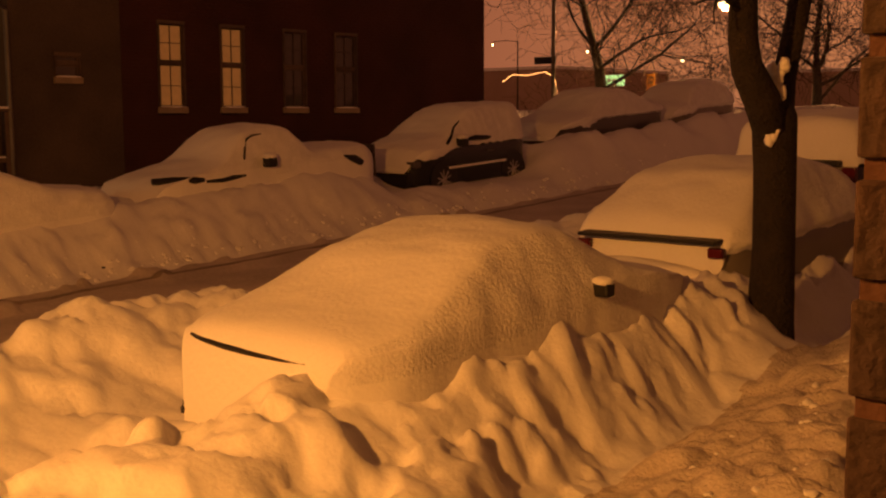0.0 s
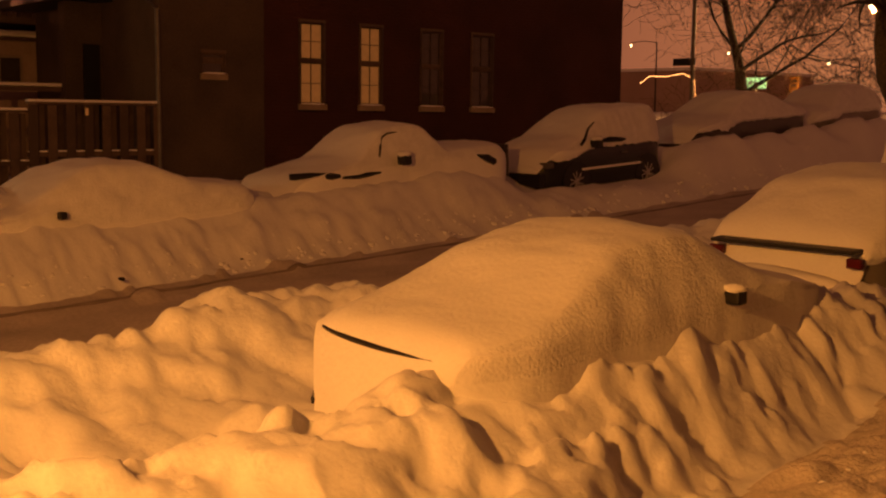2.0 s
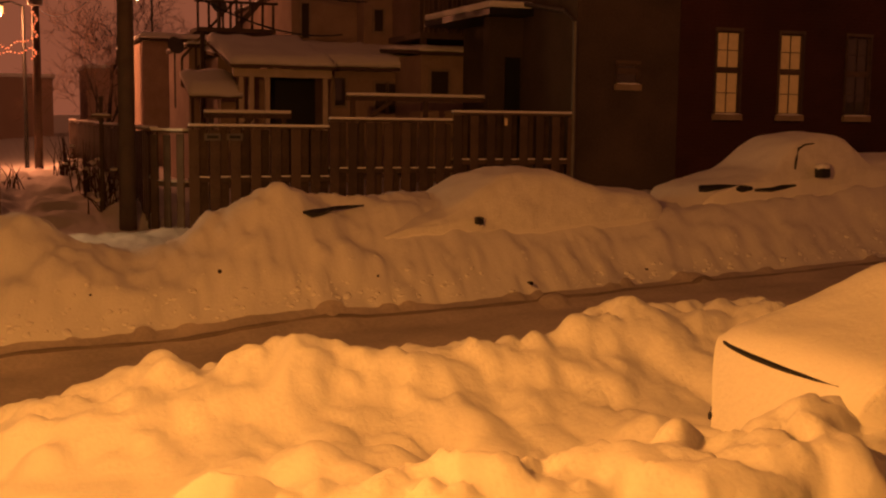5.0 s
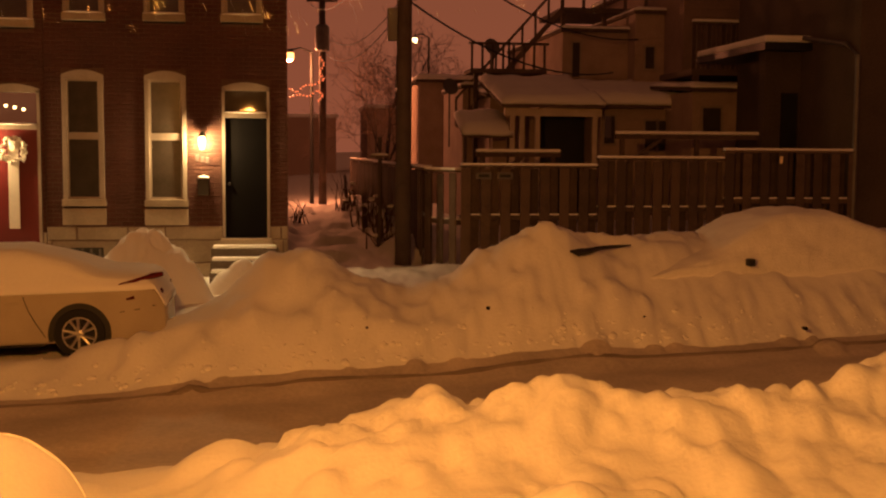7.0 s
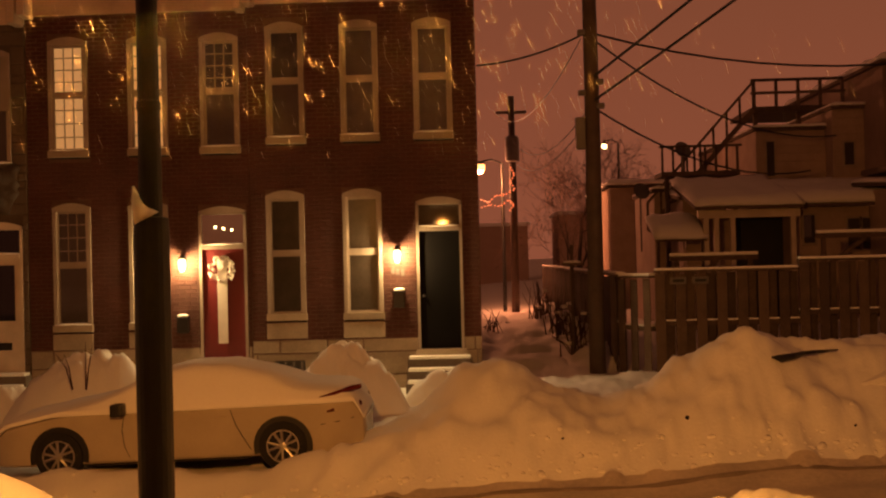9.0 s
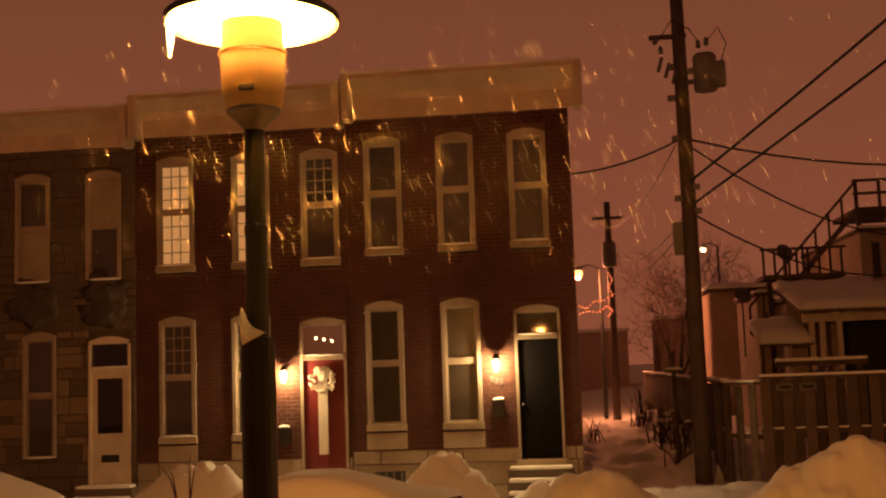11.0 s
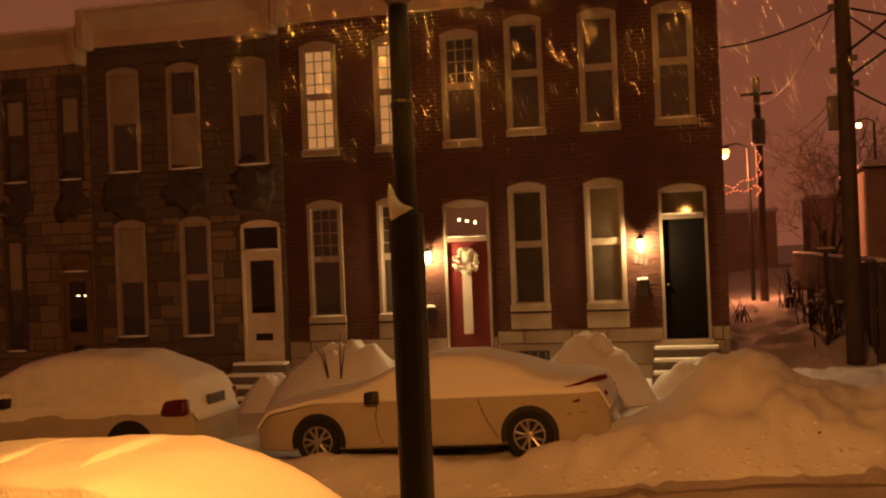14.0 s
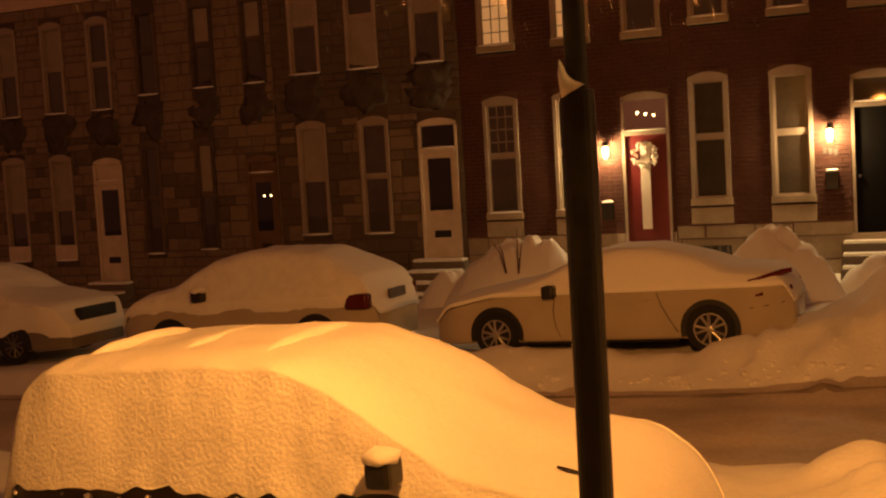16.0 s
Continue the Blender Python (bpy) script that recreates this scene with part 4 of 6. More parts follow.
for xx in (0.5, 1.15, 1.75):
    part("roof_bar", tube(B(), [(xx, y, 1.80 - 0.12 * (y / 0.7) ** 4) for y in np.linspace(-0.66, 0.66, 9)], [0.012, 0.03, 0.04, 0.036, 0.044, 0.04, 0.036, 0.03, 0.012], 8), SNOW, suv, "snow ridge over a roof bar", smooth=True)
sr = random.Random(8)
for k in range(46):
    q = sr.uniform(0.008, 0.026)
    part("snow_fleck", blob(B(), (sr.uniform(0.1, 2.9), -0.885, 1.03 - abs(sr.gauss(0, 0.10))), (q * 1.5, 0.012, q), k, 0.8, 1), SNOW, suv, smooth=True)
part("wiper_slot", tube(B(), [(3.45, -0.55, 1.155), (3.75, -0.62, 1.105)], 0.008, 5), BLACK, suv)
for dy, dz, q in ((-0.60, 0.80, 0.07), (-0.66, 0.70, 0.05), (-0.52, 0.68, 0.06)):
    part("head_lamp", blob(B(), (4.17, dy, dz), (0.05, q, q * 1.2), 2, 0.7), BLACK, suv)

# pale coupe across the street
coupe = thing("coupe_car", "pale gold coupe with alloy wheels, snow over roof and windows", "car", group=FARROW)
part("body", shell(COUPE, 0.87, 0.2, 0.84, 0.26), SILVER, coupe, smooth=True)
part("snow_cover", shell(COUPE, 0.87, 0.2, 0.84, 0.26, grow=0.02, lift=0.07, low=0.80, rough=0.02, seed=5, n=90), SNOW, coupe, smooth=True)
for y in (-0.80, 0.80):
    for x in (0.98, 3.78):
        wheel(coupe, x, y, 0.31, ALLOY)
        arch_lip(coupe, x, math.copysign(0.872, y))
mirror(coupe, 2.98, 0.86, 0.86, snow=False)
body_skin, snow_skin = cover_skin(coupe, "body"), cover_skin(coupe)
part("spoiler", side_line(snow_skin, [(0.50, 0.885), (0.32, 0.915), (0.12, 0.95), (0.0, 0.975)], [0.008, 0.025, 0.04, 0.03]), REDLENS, coupe)
part("side_lamp", side_line(body_skin, [(0.42, 0.70), (0.33, 0.72)], [0.012, 0.022]), REDLENS, coupe)
for seam in ([(2.95, 0.78), (2.98, 0.60), (2.96, 0.40), (2.90, 0.26)], [(1.62, 0.78), (1.56, 0.60), (1.48, 0.45), (1.38, 0.28)], [(0.50, 0.55), (0.30, 0.57), (0.10, 0.60)]):
    part("door_seam", side_line(body_skin, seam, 0.006), BLACK, coupe)
part("door_handle", side_line(body_skin, [(1.82, 0.70), (1.68, 0.705)], 0.014), SILVER, coupe)
# black slab stands in for the shade under the coupe's sill
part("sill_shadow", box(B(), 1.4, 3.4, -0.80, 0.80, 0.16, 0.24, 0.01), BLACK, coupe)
for y in (-0.6, 0.6):
    part("tail_lamp", blob(B(), (0.08, y * 0.85, 0.74), (0.07, 0.16, 0.06), 2, 0.1), REDLENS, coupe)
place(coupe, -1.22, 14.9, float(grade(-1.22)) + 0.30, 180)

# estate with red tail lamp, further down
wagon = snowed_car("estate_car", "pale estate car with red tail lamps, deep snow on its roof", [(x * 1.10, z * 1.02) for x, z in HATCH], 0.88, 0.90, SILVER, (-6.85, 14.95, float(grade(-6.85)) + 0.30), 180, (0.9, 3.4), low=0.72, lift=0.12, seed=12, group=FARROW)
for y in (-0.76, 0.76):
    part("tail_lamp", box(B(), 0.04, 0.42, y - 0.10 if y < 0 else y - 0.06, y + 0.06 if y < 0 else y + 0.135, 0.70, 0.93, 0.06), REDLENS, wagon, smooth=True)
part("number_plate", box(B(), -0.03, 0.02, -0.26, 0.26, 0.78, 0.92, 0.01), GREYMETAL, wagon)
mirror(wagon, 2.75, 0.88, 1.0)
saloon = snowed_car("sedan_car", "snow-covered car with a dark radiator grille", SEDAN, 0.85, 0.93, GREYCAR, (-16.8, 14.9, float(grade(-16.8)) + 0.34), 0, low=0.4, lift=0.14, seed=14, group=FARROW)
part("grille", box(B(), 4.44, 4.56, -0.45, 0.45, 0.62, 0.82, 0.03), BLACK, saloon)

# uphill on the far side
truck = snowed_car("pickup_truck", "small pickup truck half buried in drifted snow", PICKUP, 0.84, 0.92, DARKCAR, (14.5, 15.1, float(grade(14.5)) + 0.18), 180, low=0.15, lift=0.12, seed=17, group=FARROW, ragged=0.0)
mirror(truck, 2.52, 0.86, 1.05)
skin = cover_skin(truck)
part("hood_gap", side_line(skin, [(4.5, 0.93), (4.2, 0.92), (3.9, 0.90), (3.75, 0.89)], [0.05, 0.062, 0.055, 0.03]), BLACK, truck)
part("hood_gap", side_line(skin, [(3.7, 0.86), (3.4, 0.85), (3.2, 0.87), (2.95, 0.88)], [0.02, 0.035, 0.04, 0.015]), BLACK, truck)
part("window_gap", side_line(skin, [(2.92, 1.12), (2.84, 1.28), (2.76, 1.42), (2.62, 1.47), (2.45, 1.48)], [0.016, 0.02, 0.02, 0.016, 0.01]), BLACK, truck)
part("bed_gap", side_line(skin, [(0.85, 1.0), (0.62, 0.93), (0.45, 0.85)], [0.015, 0.07, 0.06]), BLACK, truck)
part("tailgate", box(B(), -0.07, -0.03, -0.70, 0.70, 0.55, 1.12, 0.02), DARKCAR, truck)
MPV = [(0, 0.7), (0.05, 1.15), (0.18, 1.46), (0.35, 1.54), (1.1, 1.57), (1.8, 1.53), (2.15, 1.38), (2.7, 1.06), (3.0, 0.98), (3.5, 0.84), (3.65, 0.70), (3.72, 0.5)]
MPV = [(x * 0.93, z) for x, z in MPV]
van = snowed_car("hatchback_car", "black compact people carrier with snow on roof and glass", MPV, 0.86, 0.86, BLACKCAR, (18.85, 15.05, float(grade(18.85)) + 0.20), 180, (0.66, 2.74), low=0.90, lift=0.09, seed=19, group=FARROW, ragged=0.06, rim=ALLOY, round_end=0.34, nose_low=0.72)
mirror(van, 2.28, 0.86, 0.98)
skin = cover_skin(van)
part("pillar", side_line(skin, [(2.62, 0.96), (2.45, 1.08), (2.25, 1.24), (2.05, 1.36)], [0.03, 0.03, 0.022, 0.012]), BLACKCAR, van)
part("side_pane", side_line(skin, [(2.1, 1.0), (1.8, 1.02), (1.5, 1.0), (1.35, 1.0)], [0.02, 0.06, 0.05, 0.02]), BLACKCAR, van)
part("door_handle", box(B(), 1.28, 1.46, 0.858, 0.885, 0.74, 0.775, 0.008), GREYMETAL, van)
part("head_lamp", box(B(), 3.16, 3.42, 0.46, 0.76, 0.58, 0.70, 0.03), GREYMETAL, van)
part("bumper", box(B(), 3.2, 3.50, -0.66, 0.66, 0.25, 0.50, 0.05), BLACK, van)
part("side_trim", box(B(), 0.9, 2.6, 0.862, 0.885, 0.50, 0.545, 0.008), SNOW, van)
snowed_car("sedan_car", "snow-covered sedan with dark bumper", SEDAN, 0.86, 0.93, DARKCAR, (24.9, 15.4, float(grade(24.9)) + 0.36), 180, low=0.92, lift=0.12, seed=21, group=FARROW, ragged=0.04, round_end=0.4, nose_low=0.75)
snowed_car("hatchback_car", "snow-covered small car near the junction", [(x * 0.88, z) for x, z in HATCH], 0.84, 0.93, GREYCAR, (28.6, 15.4, float(grade(28.6)) + 0.36), 180, (0.7, 2.9), low=0.88, lift=0.12, seed=23, group=FARROW, ragged=0.04, round_end=0.4, nose_low=0.7)
# uphill on the near side
hatch = snowed_car("hatchback_car", "grey hatchback with snow on glass and bumper", HATCH, 0.86, 0.93, GREYCAR, (9.15, 5.6, float(grade(9.15)) + 0.04), 0, low=0.86, lift=0.10, seed=25, group=NEARROW)
part("bumper", box(B(), -0.16, 0.1, -0.78, 0.78, 0.30, 0.56, 0.05), GREYCAR, hatch)
part("bumper_snow", blob(B(), (-0.12, 0.05, 0.68), (0.14, 0.74, 0.13), 4, 0.15, 3), SNOW, hatch, smooth=True)
part("spoiler", box(B(), -0.08, 0.10, -0.70, 0.70, 0.965, 1.0, 0.012), BLACK, hatch)
for y in (-0.68, 0.68):
    part("tail_lamp", box(B(), -0.03, 0.05, y - 0.07, y + 0.07, 0.84, 0.93, 0.02), REDLENS, hatch)
jeep = snowed_car("sport_utility_car", "dark tall car with snow on its rear window", SUV, 0.9, 1.0, BLACKCAR, (13.4, 6.2, float(grade(13.4)) + 0.05), 0, (0.8, 3.3), low=1.22, lift=0.1, seed=27, group=NEARROW)

part("tailgate", box(B(), -0.06, 0.05, -0.70, 0.70, 0.92, 1.20, 0.04), GREYCAR, jeep)
part("rear_window_gap", box(B(), -0.05, 0.04, -0.62, 0.62, 1.20, 1.27, 0.02), BLACK, jeep)
part("rear_bumper", box(B(), -0.16, 0.05, -0.80, 0.80, 0.50, 0.80, 0.05), BLACK, jeep)
part("bumper_snow", blob(B(), (-0.09, 0.0, 0.84), (0.12, 0.80, 0.075), 6, 0.3, 3), SNOW, jeep, smooth=True)
for y in (-0.74, 0.74):
    part("tail_lamp", box(B(), -0.09, 0.02, y - 0.08, y + 0.08, 0.95, 1.20, 0.02), REDLENS, jeep)

# ---- street furniture ----
post = thing("street_lamp", "dark steel lamp post with a glowing shallow hood", "street lamp", (POST[0], POST[1], 0))
zg = ground_at(*POST) - 0.4
part("pole", turned(B(), [(0.061, zg), (0.061, 2.60), (0.058, 2.655), (0.040, 2.66), (0.038, 3.02), (0.041, 3.03), (0.041, 3.05), (0.037, 3.06), (0.036, 3.40)], 20), DARKMETAL, post, smooth=False)
part("socket", turned(B(), [(0.036, 3.40), (0.062, 3.43), (0.098, 3.462), (0.098, 3.474)], 20), GREYMETAL, post)
part("globe", turned(B(), [(0.100, 3.476), (0.112, 3.56), (0.118, 3.68), (0.112, 3.682), (0.11, 3.69), (0.11, 3.80)], 28), CUP, post, "amber glowing globe", smooth=True).visible_shadow = False
# unseen baffle added inside the globe to cut the light straight down
part("ballast", turned(B(), [(0.092, 3.48), (0.104, 3.60), (0.104, 3.612), (0.02, 3.615)], 24), GREYMETAL, post)
part("collar", turned(B(), [(0.121, 3.672), (0.125, 3.68), (0.121, 3.69)], 28), CUP, post).visible_shadow = False
part("reflector", turned(B(), [(0.115, 3.792), (0.30, 3.800), (0.30, 3.806), (0.115, 3.806)], 36), GLOW, post, "glowing reflector")
hood = part("hood", turned(B(), [(0.305, 3.806), (0.312, 3.79), (0.316, 3.815), (0.22, 3.88), (0.10, 3.93), (0.02, 3.94)], 36), DARKMETAL, post)
part("snow_cap", blob(B(), (0, 0, 3.92), (0.26, 0.26, 0.10), 4, 0.15, 3), SNOW, hood, smooth=True)
# icicle glows by its own material, lamplight put in as emission
part("icicle", tube(B(), [(-0.27, -0.10, 3.80), (-0.272, -0.10, 3.72), (-0.274, -0.10, 3.66)], [0.018, 0.012, 0.002], 6), BULB, hood)
part("nameplate", box(B(), -0.02, 0.035, -0.122, -0.108, 3.52, 3.545, 0.003), BLACK, post)
part("snow_clump", tube(B(), [(-0.01, -0.01, 2.655), (-0.025, -0.015, 2.685), (-0.045, -0.02, 2.72), (-0.052, -0.02, 2.765)], [0.052, 0.036, 0.016, 0.003], 10), SNOW, post, smooth=True)


def utility_pole(x, y, base, top, r, label):
    p = thing("utility_pole", label, "utility pole", (x, y, 0))
    part("pole", tube(B(), [(0, 0, base - 0.3), (0.02, 0, (base + top) / 2), (0.0, 0, top)], [r, r * 0.9, r * 0.75], 12), POLEWOOD, p, smooth=True)
    return p


pole1 = utility_pole(2.45, 21.4, 0.4, 10.5, 0.155, "tall wooden utility pole with a transformer at the alley mouth")
part("transformer", turned(B(), [(0.20, 7.55), (0.22, 7.6), (0.22, 8.2), (0.18, 8.26)], 18, (0.45, -0.1, 0)), GREYMETAL, pole1)
part("bracket", box(B(), 0.1, 0.3, -0.14, -0.06, 7.7, 7.78), GREYMETAL, pole1)
for k, (dx, dz) in enumerate(((0.35, 8.38), (0.5, 8.42), (-0.35, 8.3), (-0.45, 8.5))):
    part("insulator", turned(B(), [(0.025, 0), (0.05, 0.03), (0.05, 0.06), (0.03, 0.08), (0.05, 0.1), (0.02, 0.16)], 10, (dx, -0.1, dz)), GREYMETAL, pole1)
part("crossarm", box(B(), -0.55, 0.15, -0.06, 0.04, 8.62, 8.70, 0.01), POLEWOOD, pole1)
for k, (dx, dz) in enumerate(((-0.18, 8.05), (0.2, 7.95), (-0.2, 7.45), (0.16, 5.75), (-0.17, 5.55), (0.17, 5.3), (-0.16, 6.68))):
    part("clamp", box(B(), dx - 0.07, dx + 0.07, -0.16, -0.02, dz - 0.05, dz + 0.05, 0.015), GREYMETAL, pole1)
for k in range(3):
    part("fuse", tube(B(), [(-0.34 + 0.13 * k, -0.12, 8.24 - 0.12 * k), (-0.42 + 0.13 * k, -0.16, 7.96 - 0.12 * k)], 0.035, 7), GREYMETAL, pole1)
part("cooling_tank", box(B(), 0.62, 0.82, -0.22, 0.02, 7.62, 8.1, 0.04), GREYMETAL, pole1)
part("jumper_wire", tube(B(), [(0.5, -0.1, 8.5), (0.72, -0.14, 8.75), (0.86, -0.12, 8.45), (0.74, -0.1, 8.05)], 0.014, 5), BLACK, pole1)
part("jumper_wire", tube(B(), [(-0.4, -0.1, 8.55), (-0.12, -0.14, 8.95), (0.2, -0.12, 8.75), (0.36, -0.1, 8.5)], 0.014, 5), BLACK, pole1)
part("meter_box", box(B(), -0.30, -0.12, -0.12, 0.08, 4.5, 5.1, 0.02), GREYMETAL, pole1)
pole2 = utility_pole(1.73, 45.0, 0.2, 8.9, 0.16, "distant wooden utility pole down the alley")
part("transformer", turned(B(), [(0.25, 6.3), (0.27, 6.4), (0.27, 7.2), (0.2, 7.3)], 14, (0, -0.3, 0)), GREYMETAL, pole2)
part("crossarm", box(B(), -0.6, 0.6, -0.05, 0.05, 8.2, 8.32), POLEWOOD, pole2)


def cable(pts, r=0.018, sag=0.25):
    a, b = Vector(pts[0]), Vector(pts[1])
    c = thing("overhead_cable", "black overhead cable strung from the pole", "cable", a, "overhead cables")
    line = [(b - a) * (k / 14) + Vector((0, 0, -sag * 4 * (k / 14) * (1 - k / 14))) for k in range(15)]
    part("strand", tube(B(), line, r, 5), BLACK, c)


cable([(2.45, 21.4, 6.72), (0.32, 21.2, 6.1)], 0.02, 0.12)
cable([(2.5, 21.3, 5.85), (8.8, 14.0, 10.3)], 0.026, 0.1)
cable([(2.5, 21.3, 5.40), (10.3, 14.0, 10.5)], 0.026, 0.1)
cable([(2.5, 21.5, 6.7), (14.0, 24.0, 7.4)], 0.022, 0.9)
cable([(2.5, 21.5, 6.6), (10.0, 31.0, 5.6)], 0.02, 0.6)
cable([(2.5, 21.5, 5.3), (9.0, 30.0, 4.6)], 0.02, 0.5)
cable([(2.5, 21.5, 5.4), (1.73, 45, 7.2)], 0.010, 0.8)
cable([(2.5, 21.5, 5.2), (1.9, 45, 6.2)], 0.010, 0.6)
cable([(2.3, 21.5, 6.6), (1.2, 45, 8.2)], 0.010, 0.8)


def lamp_head(x, y, z, r, mat, label, base):
    s = thing("street_lamp", label, "street lamp", (x, y, 0), "distant street lamps")
    ox, oy = (1.4, -2.0) if x > 20 else (0.9, 1.2)
    part("pole", tube(B(), [(ox, oy, base), (ox, oy, z + 0.3)], [0.09, 0.06], 8), DARKMETAL, s)
    part("arm", tube(B(), [(ox, oy, z + 0.3), (ox / 2, oy / 2, z + 0.42), (0, 0, z + 0.28)], 0.035, 6), DARKMETAL, s)
    part("hood", turned(B(), [(r * 1.2, r * 0.9), (r * 0.9, r * 1.3), (r * 0.3, r * 1.6)], 14, (0, 0, z)), GREYMETAL, s)
    part("globe", turned(B(), [(r * 0.4, -r), (r * 0.9, -r * 0.4), (r, r * 0.3), (r * 0.9, r * 0.85)], 14, (0, 0, z)), mat, s, "glowing lamp")


lamp_head(0.47, 46.0, 6.15, 0.19, PINKBULB, "lit street lamp at the end of the alley", 0.3)
lamp_head(43.0, 22.7, 6.85, 0.30, BULB, "lit street lamp beyond the junction", 1.5)
lamp_head(88.0, 71.2, 9.21, 0.085, BULB, "small distant street lamp beyond the junction", 2.0)
lamp_head(88.0, 60.1, 8.12, 0.085, BULB, "small distant street lamp beyond the junction", 2.0)
lamp_head(88.0, 50.3, 6.97, 0.085, BULB, "small distant street lamp beyond the junction", 2.0)
lamp_head(7.3, 62.0, 8.45, 0.14, BULB, "far lit street lamp over the roofs", 0)


# ---- trees ----
def tree(name, label, place_at, trunk_r, seed, stem=2.0, limb=3.0, spread=0.5, levels=6):
    """Bare winter tree: a tapered trunk, limbs and many fine twigs."""
    r = random.Random(seed)
    t = thing(name, label, "tree", place_at)
    wood, twigs = B(), B()

    def grow(p, d, length, rad, level):
        n = 4
        pts, rr = [p], [rad]
        for k in range(n):
            d = (d + Vector((r.gauss(0, 0.12), r.gauss(0, 0.12), r.gauss(0.02, 0.08)))).normalized()
            p = p + d * (length / n)
            pts.append(p)
            rr.append(rad * (1 - 0.35 * (k + 1) / n))
        tube(wood if level < 3 else twigs, pts, rr, 9 if level < 2 else (6 if level < 3 else 3), caps=False)
        if level >= levels:
            return
        for k in range(6 if level == 0 else (5, 4, 4, 3, 2)[min(level, 5) - 1]):
            side = Matrix.Rotation(r.uniform(0, math.tau), 3, d) @ d.orthogonal().normalized()
            nd = (d + side * 0.22).normalized() if k == 0 and level < 3 else (d * (1 - spread) + side * (spread + r.uniform(-0.1, 0.3))).normalized()
            at = pts[-1] if k == 0 else pts[r.choice((2, 3, 4))]
            nxt = limb * r.uniform(0.8, 1.1) if level == 0 else length * r.uniform(0.6, 0.82)
            grow(at, nd, nxt, max(0.009, rr[-1] * (0.9 if k == 0 else r.uniform(0.35, 0.55))), level + 1)

    grow(Vector((0, 0, 0)), Vector((0, 0, 1)), stem, trunk_r, 0)
    part("trunk", wood, BARK, t, smooth=True)
    part("crown", twigs, TWIG, t)
    return t


tree("bare_tree", "bare winter tree at the junction with fine twigs", (38.0, 25.2, 1.6), 0.27, 11, stem=3.4, limb=3.0, spread=0.66)
tree("bare_tree", "bare winter tree beyond the junction", (38.0, 16.6, 1.6), 0.20, 5, stem=2.4, limb=3.0, spread=0.55)
tree("bare_tree", "leafless tree down the alley", (4.6, 52.0, 0.0), 0.16, 8, stem=2.4, limb=2.6, spread=0.42, levels=5)

kerb_tree = thing("kerb_tree", "forked street tree with rough dark bark and plastered snow", "tree", (8.98, 4.35, 0))
bm = B()
tube(bm, [(-0.03, 0, 0.0), (0.0, 0, 0.7), (0.02, 0, 1.3), (0.0, 0, 1.9), (-0.04, 0, 2.35), (-0.02, 0, 2.5)], [0.24, 0.19, 0.172, 0.17, 0.18, 0.12], 16)
tube(bm, [(-0.05, 0, 2.2), (-0.26, 0.0, 2.46), (-0.50, 0.02, 2.72), (-0.58, 0.02, 2.95), (-0.58, 0.02, 3.3), (-0.75, 0.08, 5.2)], [0.15, 0.145, 0.125, 0.115, 0.105, 0.08], 12)
tube(bm, [(0.0, 0, 2.3), (0.08, 0, 2.6), (0.20, -0.02, 2.95), (0.32, -0.03, 3.3), (0.85, -0.2, 5.2)], [0.14, 0.11, 0.095, 0.09, 0.06], 12)
tube(bm, [(-0.60, 0.02, 3.12), (-0.85, 0.02, 3.22), (-1.10, 0.02, 3.18), (-1.35, 0.02, 3.12)], [0.035, 0.022, 0.014, 0.006], 6)
tube(bm, [(-0.85, 0.02, 3.22), (-1.0, 0.05, 3.32), (-1.25, 0.1, 3.36)], [0.018, 0.012, 0.005], 5)
tube(bm, [(-1.0, 0.02, 3.2), (-1.08, 0.0, 3.08), (-1.1, -0.02, 3.0)], [0.012, 0.008, 0.004], 5)
for v in bm.verts:
    v.co += v.co.normalized() * 0.025 * noise.noise(Vector((v.co.x * 6, v.co.y * 6, v.co.z * 3)))
part("trunk", bm, BARK, kerb_tree, smooth=True)
bm = B()
pr = random.Random(21)
for k in range(26):
    z = 2.16 + 0.60 * (k / 25)
    across, deep = pr.gauss(0.0, 0.035) + 0.10 * (k / 25) - 0.065, 0.175 - 0.05 * (k / 25)
    blob(bm, (-0.905 * deep + 0.427 * across - 0.03, -0.427 * deep - 0.905 * across, z), (0.035, 0.04, pr.uniform(0.04, 0.07)), k, 0.5, 2)
part("snow_patch", bm, SNOW, kerb_tree, smooth=True)

# ---- brick pillar beside the viewer ----
pillar = thing("brick_pillar", "brick pillar with pale mortar joints beside the porch", "pillar")
part("core", box(B(), 0.964, 1.30, -0.2, 0.516, -0.3, 3.6), PIERMORTAR, pillar)
z = -0.3
row = 0
while z < 3.5:
    off = 0.1 if row % 2 else 0.0
    for a in (0.0, 0.213, 0.426):
        y1 = 0.52 - a
        part("brick", box(B(), 0.96, 1.06, y1 - 0.203 + off * 0.3, y1, z, z + 0.060, 0.003), PIERBRICK, pillar)
    part("brick", box(B(), 1.07, 1.28, 0.42, 0.52, z, z + 0.060, 0.003), PIERBRICK, pillar)
    z += 0.073
    row += 1
wall_near = tagged(mesh_object("wall_near", box(B(), -14, 14, -1.6, -1.3, -2, 7), STUCCO), "plain house wall behind the viewer", "wall", kind="structure")


# buried car and clutter in the far drift
buried = snowed_car("sedan_car", "car entirely buried under a smooth snowdrift", SEDAN, 0.86, 0.93, DARKCAR, (9.2, 15.0, float(grade(9.2)) - 0.06), 180, low=0.2, lift=0.18, rough=0.04, seed=31, group=FARROW, grow=0.12)
mirror(buried, 2.95, 0.98, 1.04, snow=False, size=0.6)

